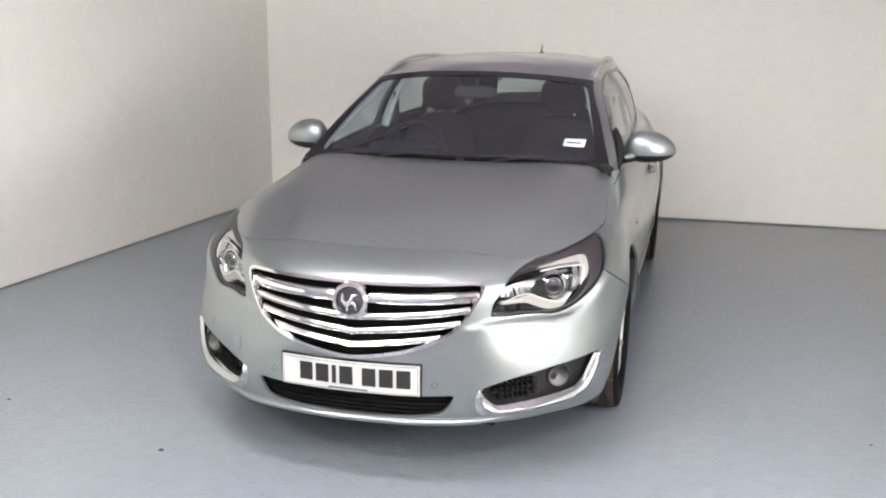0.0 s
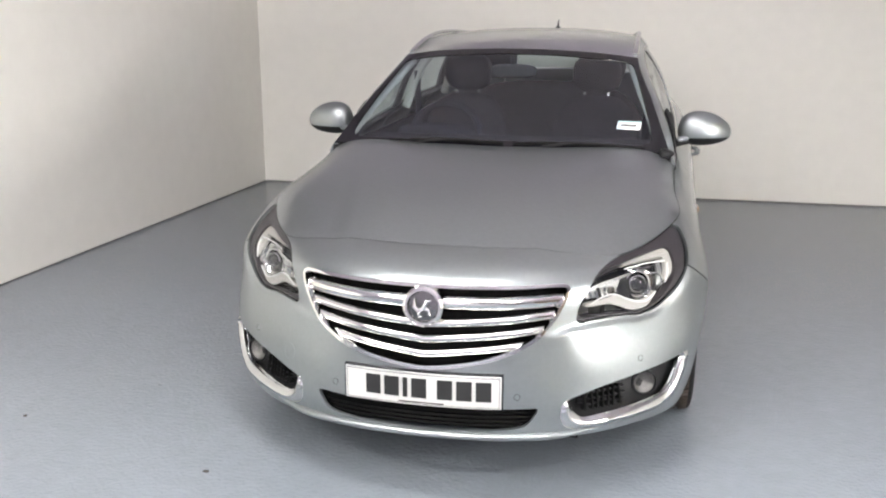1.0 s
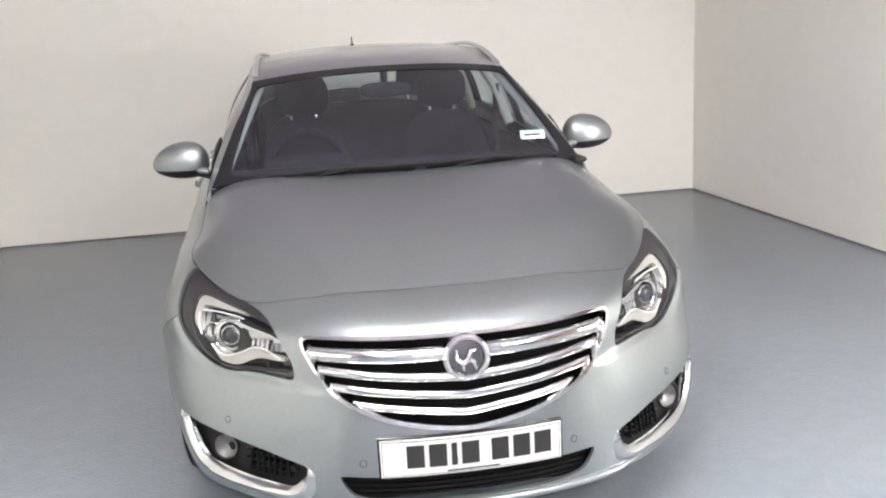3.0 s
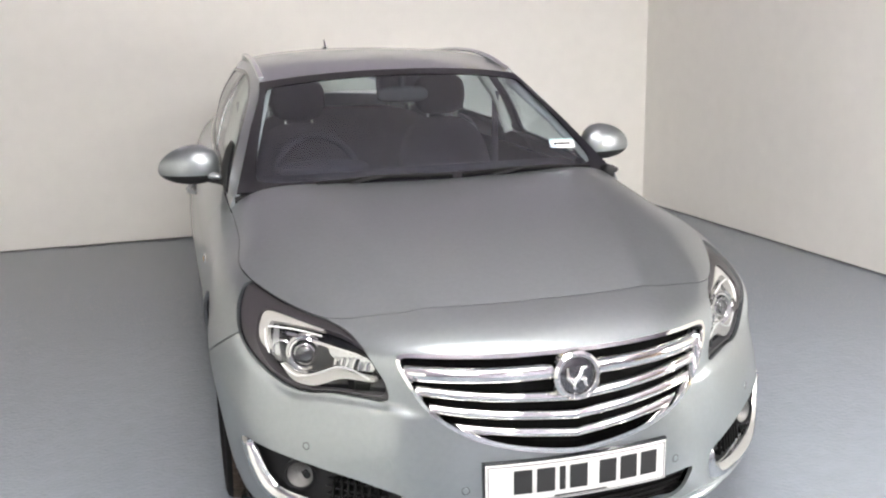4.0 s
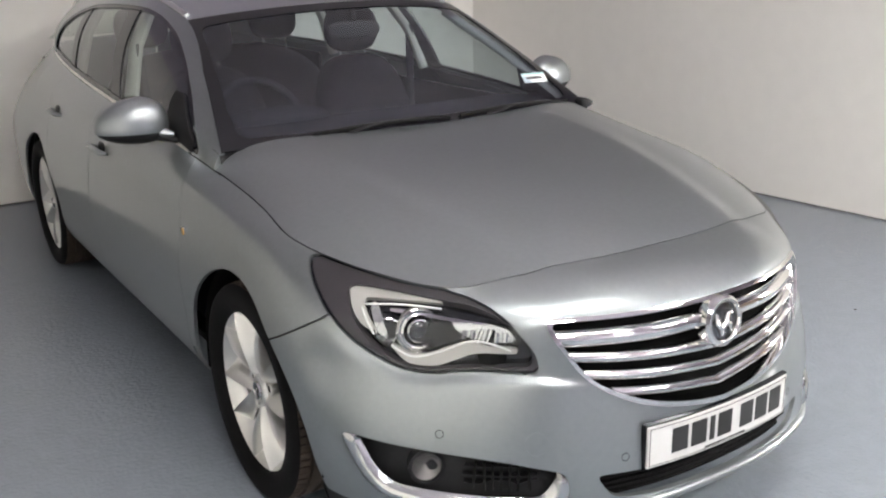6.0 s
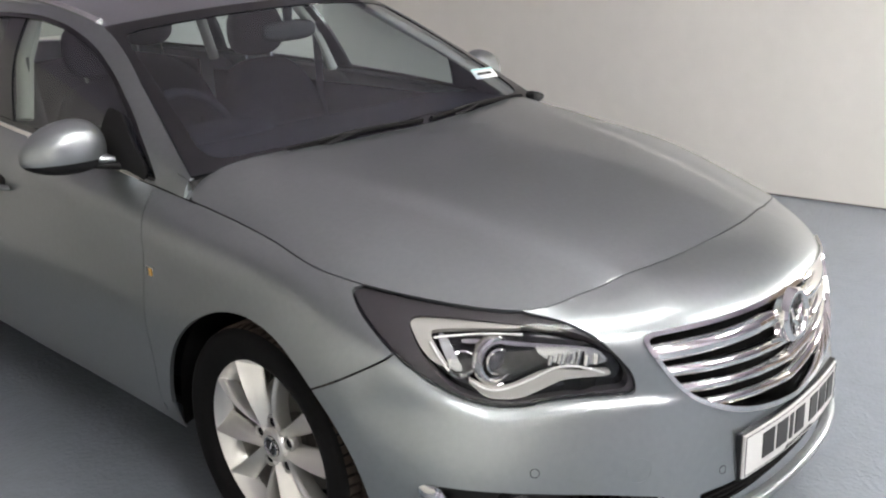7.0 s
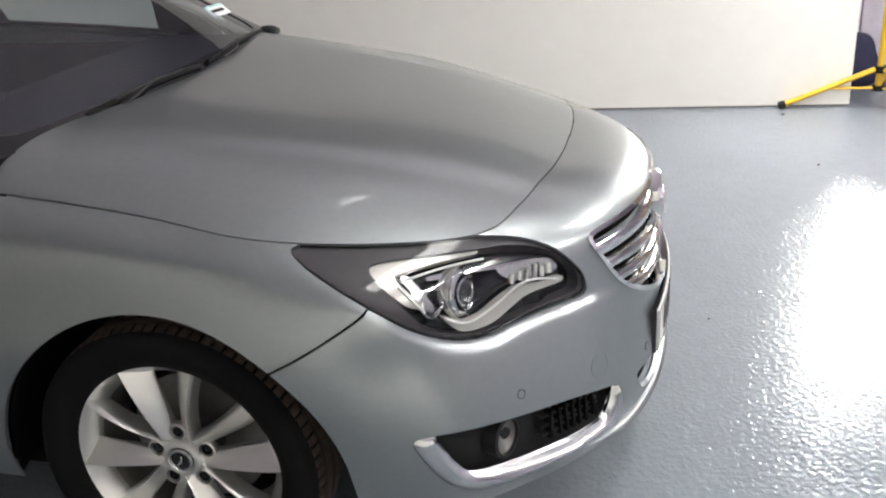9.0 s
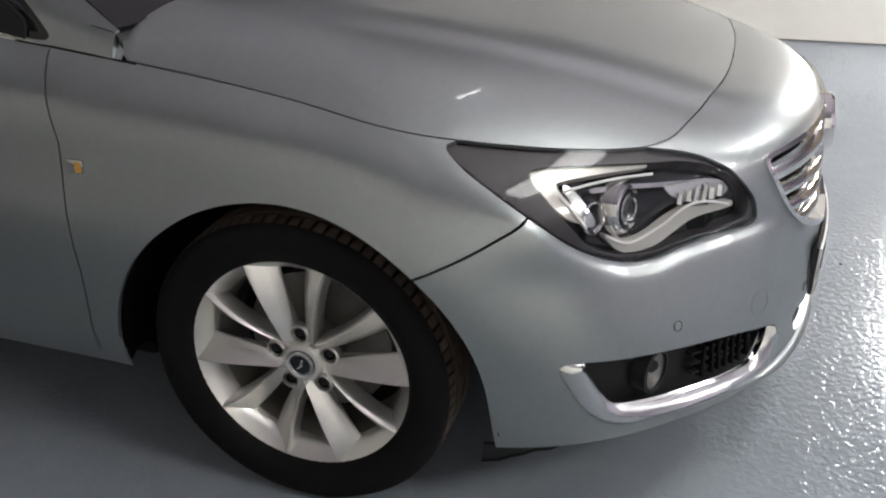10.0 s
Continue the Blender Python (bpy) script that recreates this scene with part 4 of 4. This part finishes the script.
            bm = bmesh.new()
            sheet(bm, [[m @ Vector((p.x, p.y, h)) for p, h in row] for row in prof])
            bmesh.ops.recalc_face_normals(bm, faces=bm.faces[:])
            part("spoke", bm, ALLOY, w)
        bm = bmesh.new()
        a = mid
        q = m @ Matrix.Translation((.064 * math.cos(a), .064 * math.sin(a), .040))
        lathe(bm, [(.012, .014), (.012, .0), (.009, .0), (.008, .012), (.001, .013)], q, 12)
        part("wheel_bolt", bm, PLASTIC, w)
        bm = bmesh.new()
        lathe(bm, [(.0165, .0), (.0165, .016), (.0185, .019), (.0215, .016), (.0225, .0)], q, 20)
        part("bolt_rim", bm, ALLOY, w)


for y0 in AXLES:
    for s in (-1, 1):
        wheel(y0, s)
        # dark inner arch
        bm = bmesh.new()
        rows = []
        for x in (.50, .60, .70, .80, .862):
            r = .446 if x < .85 else .426
            arch = [(s * x, y0 + r * math.cos(radians(a)), .303 + (r - .008) * math.sin(radians(a))) for a in range(0, 185, 5)]
            rows.append([(s * x, y0 + r, .25)] + arch + [(s * x, y0 - r, .25)])
        sheet(bm, rows)
        part("arch_liner", bm, LINER, car)
        bm = bmesh.new()
        box(bm, (min(s * .48, s * .50), y0 - .45, .16), (max(s * .48, s * .50), y0 + .45, .76))
        part("arch_liner", bm, LINER, car)
bm = bmesh.new()
box(bm, (-.50, .12, .20), (.50, 4.75, .24), .01)
box(bm, (-.76, 1.40, .205), (.76, 3.28, .24), .01)
part("underbody", bm, LINER, car)
bm = bmesh.new()
box(bm, (-.56, .20, .26), (.56, 1.22, .72), .05)
part("engine_cover", bm, LINER, car)
for s in (-1, 1):
    bm = bmesh.new()
    edge = [(at_hz(h, .238 - .06 * (h - .9) + .006, s, .010)[0], (h - 1.13) / .29) for h in np.linspace(1.13, 1.42, 10)]
    sheet(bm, [[p, p + Vector((-s * .006, .004, -.030 * f)), p + Vector((-s * .016, .010, -.058 * f - .004))] for p, f in edge])
    turn_in(bm, .006)
    part("air_deflector", bm, PLASTIC, car)

# ---- glass edges, scuttle, wipers ----
def screen_frame(p):
    """Shares across and up the windscreen."""
    a = p[:, 0] / np.interp(p[:, 2], [.980, 1.166, 1.345], [.762, .676, .590])
    top = 1.39 - .047 * (np.abs(p[:, 0]) / .59) ** 2.2
    return a, (p[:, 2] - 1.0) / (top - 1.0)


CLEAR = rounded([(-.80, .04), (0, .075), (.80, .04), (.90, .04), (.936, .13), (.95, .6), (.955, .88), (.945, .93), (.89, .945), (0, .955), (-.89, .945), (-.945, .93), (-.955, .88), (-.95, .6), (-.936, .13), (-.90, .04)], 2)


def clear_part(p):
    a, b = screen_frame(p)
    return inside(CLEAR, a, b)


SG = screen_grid()
part("screen_border", trim(SG + np.array([0, -.002, .003]), [lambda p: -clear_part(p)], .006), BLACK, car, "black printed border of the windscreen")

bm = bmesh.new()
rows = []
for f in np.linspace(-1, 1, 41):
    x = .768 * f
    y = 1.262 + .095 * abs(f) ** 2
    rows.append([(x, y - .012, float(bonnet_z(x, y)) - .020), (x, y + .004, .980 - .010 * abs(f) ** 3), (x, y + .030, .987 - .010 * abs(f) ** 3), (x, y + .060, .992 - .010 * abs(f) ** 3)])
sheet(bm, rows)
turn_in(bm, .004)
part("scuttle", bm, PLASTIC, car)
for s in (-1, 1):
    bm = bmesh.new()
    sheet(bm, [[(s * x, y, float(bonnet_z(x, 1.352)) - .003 + (y - 1.352) * .16) for x in np.linspace(.745, .791, 10)] for y in (1.345, 1.355, 1.365, 1.38, 1.40)])
    part("scuttle_corner", bm, PAINT, car)
    # shut line that carries on from the bonnet's edge to the door
    bm = bmesh.new()
    line = [p for p in stations(CREST, KNOTS, np.linspace(1.88, 2.12, 12))]
    tube(bm, [(s * (p[0] + .0005), p[1], p[2] + .0005) for p in line], .0022, 6)
    part("shut_line", bm, LINER, car)
bm = bmesh.new()
blob(bm, (.748, 1.352, .984), (.034, .034, .020), 2.6, 24, 14, lambda p: Vector((p.x, p.y, p.z * (1 - .5 * p.x))))
part("scuttle_cap", bm, PLASTIC, car)


def on_screen(a, b, lift):
    """A point over the windscreen at the shares a (across) and b (up)."""
    i, j = b * (SG.shape[0] - 1), (a + 1) / 2 * (SG.shape[1] - 1)
    u, v = int(i), int(j)
    f, g = i - u, j - v
    p = (SG[u, v] * (1 - g) + SG[u, v + 1] * g) * (1 - f) + (SG[u + 1, v] * (1 - g) + SG[u + 1, v + 1] * g) * f
    return Vector((p[0], p[1] - lift * .55, p[2] + lift))


for a0, a1, b1, piv in ((-.62, .06, .045, -.55), (.12, .86, .055, .18)):
    arm = [Vector((piv * .70, 1.290, .992)), on_screen((a0 + a1) / 2 - .12, .012, .014), on_screen((a0 + a1) / 2, b1 * .8, .013)]
    bm = bmesh.new()
    tube(bm, arm, [.012, .009, .006], 8, .6)
    bmesh.ops.create_uvsphere(bm, u_segments=12, v_segments=8, radius=.017, matrix=Matrix.Translation(arm[0]))
    wiper = part("wiper", bm, PLASTIC, car)
    bm = bmesh.new()
    pts = [on_screen(a0 + (a1 - a0) * k / 10, .010 + .016 * math.sin(math.pi * k / 10) + b1 * .2, .008) for k in range(11)]
    tube(bm, pts, .0075, 6)
    part("wiper_blade", bm, RUBBER, wiper)
    bm = bmesh.new()
    tube(bm, [p + Vector((0, -.004, .007)) for p in pts[2:9]], .004, 6)
    part("wiper_spine", bm, PLASTIC, wiper)

# sticker on the screen
st = on_screen(.84, .20, .0)
bm = bmesh.new()
m = Matrix.Translation(st + Vector((-.03, .0, .012))) @ Matrix.Rotation(radians(-8), 4, "Z") @ Matrix.Rotation(radians(38), 4, "X")
box(bm, (-.052, -.022, .004), (.052, .030, .0048))
bm.transform(m)
stick = part("sticker", bm, PAPER, car, "white paper sticker with a dark printed bar")
bm = bmesh.new()
for k in range(6):
    box(bm, (-.034 + k * .0115, -.004, .0056), (-.0245 + k * .0115, .009, .0062))
bm.transform(m)
part("sticker_print", bm, INK, stick)
bm = bmesh.new()
box(bm, (-.050, .020, .0056), (.050, .028, .0062))
bm.transform(m)
part("sticker_edge", bm, mat("sticker_band", (.35, .62, .60), .6), stick)

# ---- sides ----
for s in (-1, 1):
    g = shifted(GREEN, -.003) * [s, 1, 1]
    low = lambda p: np.interp(p[:, 1], [1.50, 1.65, 2.06, 2.6, 3.2, 3.8, 4.2], [.939, .962, .995, 1.026, 1.049, 1.066, 1.078])
    part("window_strip", trim(g, [lambda p: p[:, 1] - 1.497, lambda p: 4.14 - p[:, 1], lambda p: p[:, 2] - low(p) + .011, lambda p: low(p) + .004 - p[:, 2]], .008, s < 0), CHROME, car, "thin chrome strip under the windows")
    sail = rounded([(1.500, .944), (1.80, 1.168), (1.815, .995), (1.80, .975)], 1)
    part("mirror_sail", trim(g * np.array([1, 1, 1]), [yz(sail)], .01, s < 0), PLASTIC, car)

    def shape(p):
        # tapers outwards, bulges to the front, flat towards the rear
        f = (p.x * s + 1) / 2
        k = 1 - .34 * f ** 2.2
        return Vector((p.x, (p.y if p.y < 0 else p.y * .35) * k + .32 * f, p.z * k * (1.0 if p.z > 0 else .62) - .06 * f))

    bm = bmesh.new()
    blob(bm, (s * .920, 1.765, 1.028), (.122, .085, .104), 2.4, 36, 20, shape)
    bmesh.ops.bisect_plane(bm, geom=bm.verts[:] + bm.edges[:] + bm.faces[:], plane_co=(0, 0, 1.006), plane_no=(0, 0, 1), clear_inner=True)
    turn_in(bm, .004)
    mirror = part("door_mirror", bm, PAINT, car, "silver door mirror on a black foot")
    bm = bmesh.new()
    blob(bm, (s * .920, 1.765, 1.027), (.1205, .084, .103), 2.4, 36, 20, shape)
    bmesh.ops.bisect_plane(bm, geom=bm.verts[:] + bm.edges[:] + bm.faces[:], plane_co=(0, 0, 1.008), plane_no=(0, 0, -1), clear_inner=True)
    part("mirror_base", bm, PLASTIC, mirror)
    bm = bmesh.new()
    tube(bm, [(s * .768, 1.70, .968), (s * .80, 1.715, .978), (s * .88, 1.75, .992)], [.030, .026, .022], 12, .55)
    part("mirror_foot", bm, PLASTIC, mirror)
    bm = bmesh.new()
    tube(bm, [(s * .800, 1.700, .995), (s * .825, 1.712, 1.002), (s * .86, 1.73, 1.008)], [.012, .022, .020], 12, .7)
    part("mirror_neck", bm, PAINT, mirror)
    bm = bmesh.new()
    box(bm, (min(s * .845, s * 1.0), 1.797, .985), (max(s * .845, s * 1.0), 1.803, 1.09), .02)
    part("mirror_glass", bm, CHROME, mirror)
    # roof rail
    c = spline(CANT[2:], 60) * [s, 1, 1]
    keep = [p for p in c if 2.06 < p[1] < 4.42]
    pts = []
    for i, p in enumerate(keep):
        f = i / (len(keep) - 1)
        up = .013 * min(1, f * 9, (1 - f) * 9) ** .7
        pts.append((p[0] - s * .012, p[1], p[2] + .006 + up))
    bm = bmesh.new()
    tube(bm, pts, .013, 10, .8)
    part("roof_rail", bm, SATIN, car)
    # door handles
    for y0, z0 in ((2.37, .845), (3.20, .885)):
        gcol = np.argmin(np.abs(SKIN[60, SKIN.shape[1] // 2:, 1] - y0)) + SKIN.shape[1] // 2
        col = SKIN[:, gcol]
        x0 = float(np.interp(z0, col[:, 2], col[:, 0]))
        bm = bmesh.new()
        blob(bm, (s * (x0 - .006), y0, z0), (.010, .055, .030), 2.4, 24, 12)
        well = part("handle_well", bm, PLASTIC, car)
        bm = bmesh.new()
        tube(bm, [(s * (x0 + .002), y0 - .095, z0 - .006), (s * (x0 + .026), y0 - .070, z0), (s * (x0 + .032), y0, z0 + .004), (s * (x0 + .022), y0 + .085, z0 + .002), (s * (x0), y0 + .105, z0)], [.008, .014, .014, .013, .008], 12, .8)
        part("door_handle", bm, PAINT, car)
        bm = bmesh.new()
        tube(bm, [(s * (x0 + .033), y0 - .070, z0 + .001), (s * (x0 + .040), y0, z0 + .005), (s * (x0 + .030), y0 + .085, z0 + .003)], .005, 8)
        part("handle_strip", bm, CHROME, well)
    # wing badge
    i = np.argmin(np.abs(SKIN[60, SKIN.shape[1] // 2:, 1] - 1.41)) + SKIN.shape[1] // 2
    x0 = float(np.interp(.735, SKIN[:, i, 2], SKIN[:, i, 0]))
    bm = bmesh.new()
    box(bm, (min(s * (x0 - .004), s * (x0 + .005)), 1.392, .722), (max(s * (x0 - .004), s * (x0 + .005)), 1.428, .750), .002)
    b = part("wing_badge", bm, CHROME, car, "small chrome side badge with an amber edge")
    bm = bmesh.new()
    box(bm, (min(s * (x0 + .0055), s * (x0 + .0075)), 1.396, .725), (max(s * (x0 + .0055), s * (x0 + .0075)), 1.410, .746), .0005, 1)
    part("badge_inlay", bm, mat("amber_inlay", (.55, .30, .05), .3), b)

# aerial
bm = bmesh.new()
blob(bm, (0, 3.94, 1.428), (.020, .045, .014), 2.2, 20, 10)
aerial = part("aerial_foot", bm, PLASTIC, car)
bm = bmesh.new()
tube(bm, [(0, 3.925, 1.435), (0, 3.975, 1.485)], [.006, .003], 8)
part("aerial_rod", bm, RUBBER, aerial)

# ---- cabin ----
bm = bmesh.new()
sheet(bm, [[(x, y, z) for x in np.linspace(-.70, .70, 21)] for y, z in ((1.36, .985), (1.50, .985), (1.70, .985), (1.80, .975), (1.86, .94), (1.86, .80), (1.95, .60))])
part("dashboard", bm, CABIN, car)
bm = bmesh.new()
blob(bm, (-.37, 1.80, .985), (.20, .10, .040), 2.6)
part("instrument_hood", bm, CABIN, car)
bm = bmesh.new()
m = Matrix.Translation((-.37, 1.98, .93)) @ Matrix.Rotation(radians(68), 4, "X")
tube(bm, [m @ Vector((.185 * math.cos(a), .185 * math.sin(a), 0)) for a in np.linspace(0, math.tau, 33)[:-1]], .016, 10, closed=True)
wheel_rim = part("steering_wheel", bm, CABIN, car)
bm = bmesh.new()
for a in (0, 180, 270):
    tube(bm, [m @ Vector((.03 * math.cos(radians(a)), .03 * math.sin(radians(a)), .0)), m @ Vector((.18 * math.cos(radians(a)), .18 * math.sin(radians(a)), 0))], .018, 8)
blob(bm, m @ Vector((0, 0, 0)), (.07, .03, .06), 2.4)
part("steering_hub", bm, CABIN, wheel_rim)


def seat(x, y, wide, headrests=(0,)):
    bm = bmesh.new()
    blob(bm, (x, y - .10, .52), (wide, .27, .10), 3)
    st = part("car_seat", bm, CLOTH, car, "dark cloth car seat with a headrest on chrome posts")
    bm = bmesh.new()

    def lean(p):
        return Vector((p.x * (1 - .14 * max(p.z, 0)), p.y + p.z * 1.1, p.z))
    blob(bm, (x, y + .24, .80), (wide, .085, .31), 3.2, 32, 20, lean)
    part("seat_back", bm, CLOTH, st)
    for h in headrests:
        bm = bmesh.new()
        blob(bm, (x + h, y + .355, 1.225), (.135, .055, .105), 2.8)
        part("headrest", bm, CLOTH, st)
        for q in (-.065, .065):
            bm = bmesh.new()
            tube(bm, [(x + h + q, y + .335, 1.05), (x + h + q, y + .35, 1.16)], .006, 8)
            part("headrest_post", bm, CHROME, st)


seat(-.365, 2.22, .25)
seat(.365, 2.22, .25)
seat(0, 3.12, .64, (-.36, .36))
bm = bmesh.new()
box(bm, (-.70, 1.40, .26), (.70, 4.6, .30))
for s in (-1, 1):
    box(bm, (min(s * .755, s * .725), 1.52, .30), (max(s * .755, s * .725), 3.5, .955), .015)
    box(bm, (min(s * .66, s * .64), 3.5, .30), (max(s * .66, s * .64), 4.5, 1.02), .01)
box(bm, (-.62, 3.55, .62), (.62, 4.45, .66), .01)
part("cabin_lining", bm, CABIN, car)
part("headlining", trim(roof_grid()[2:-1, 2:-2] - np.array([0, 0, .03]), [], .01, True), PALE, car)
for s in (-1, 1):
    for y0, y1 in ((2.49, 2.60), (3.42, 3.40)):
        bm = bmesh.new()
        tube(bm, [(s * (.715 - .02 * (y0 > 3)), y0, 1.02), (s * (.655 - .02 * (y0 > 3)), (y0 + y1) / 2, 1.22), (s * (.565 - .02 * (y0 > 3)), y1, 1.365)], .032, 10, .7)
        part("door_pillar", bm, PALE, car)
    bm = bmesh.new()
    tube(bm, [(s * .722, 1.42, .975), (s * .690, 1.54, 1.050), (s * .640, 1.74, 1.160), (s * .560, 2.06, 1.315)], [.012, .016, .018, .020], 10)
    part("windscreen_pillar_trim", bm, PALE, car)
    # belts by the door pillars
    bm = bmesh.new()
    tube(bm, [(s * .655, 2.52, 1.23), (s * .64, 2.50, .95), (s * .62, 2.45, .60)], .018, 6, .2)
    part("seat_belt", bm, CABIN, car)
bm = bmesh.new()
blob(bm, (0, 1.86, 1.285), (.115, .018, .035), 3)
tube(bm, [(0, 1.865, 1.30), (0, 1.86, 1.365)], [.014, .018], 8)
part("rear_view_mirror", bm, PLASTIC, car)
# tail closing
bm = bmesh.new()
c, r = spline(CANT, 60)[-1], roof_grid()[-1]
sheet(bm, [[(x, 4.72 - .06 * abs(x / .45) ** 2, z) for x, z in zip(np.linspace(-.45, .45, 13), np.interp(np.linspace(-.45, .45, 13), r[:, 0], r[:, 2]))],
           [(x, 4.80 - .10 * abs(x / .57) ** 2, 1.10) for x in np.linspace(-.57, .57, 13)]])
part("rear_window", bm, TINT, car)
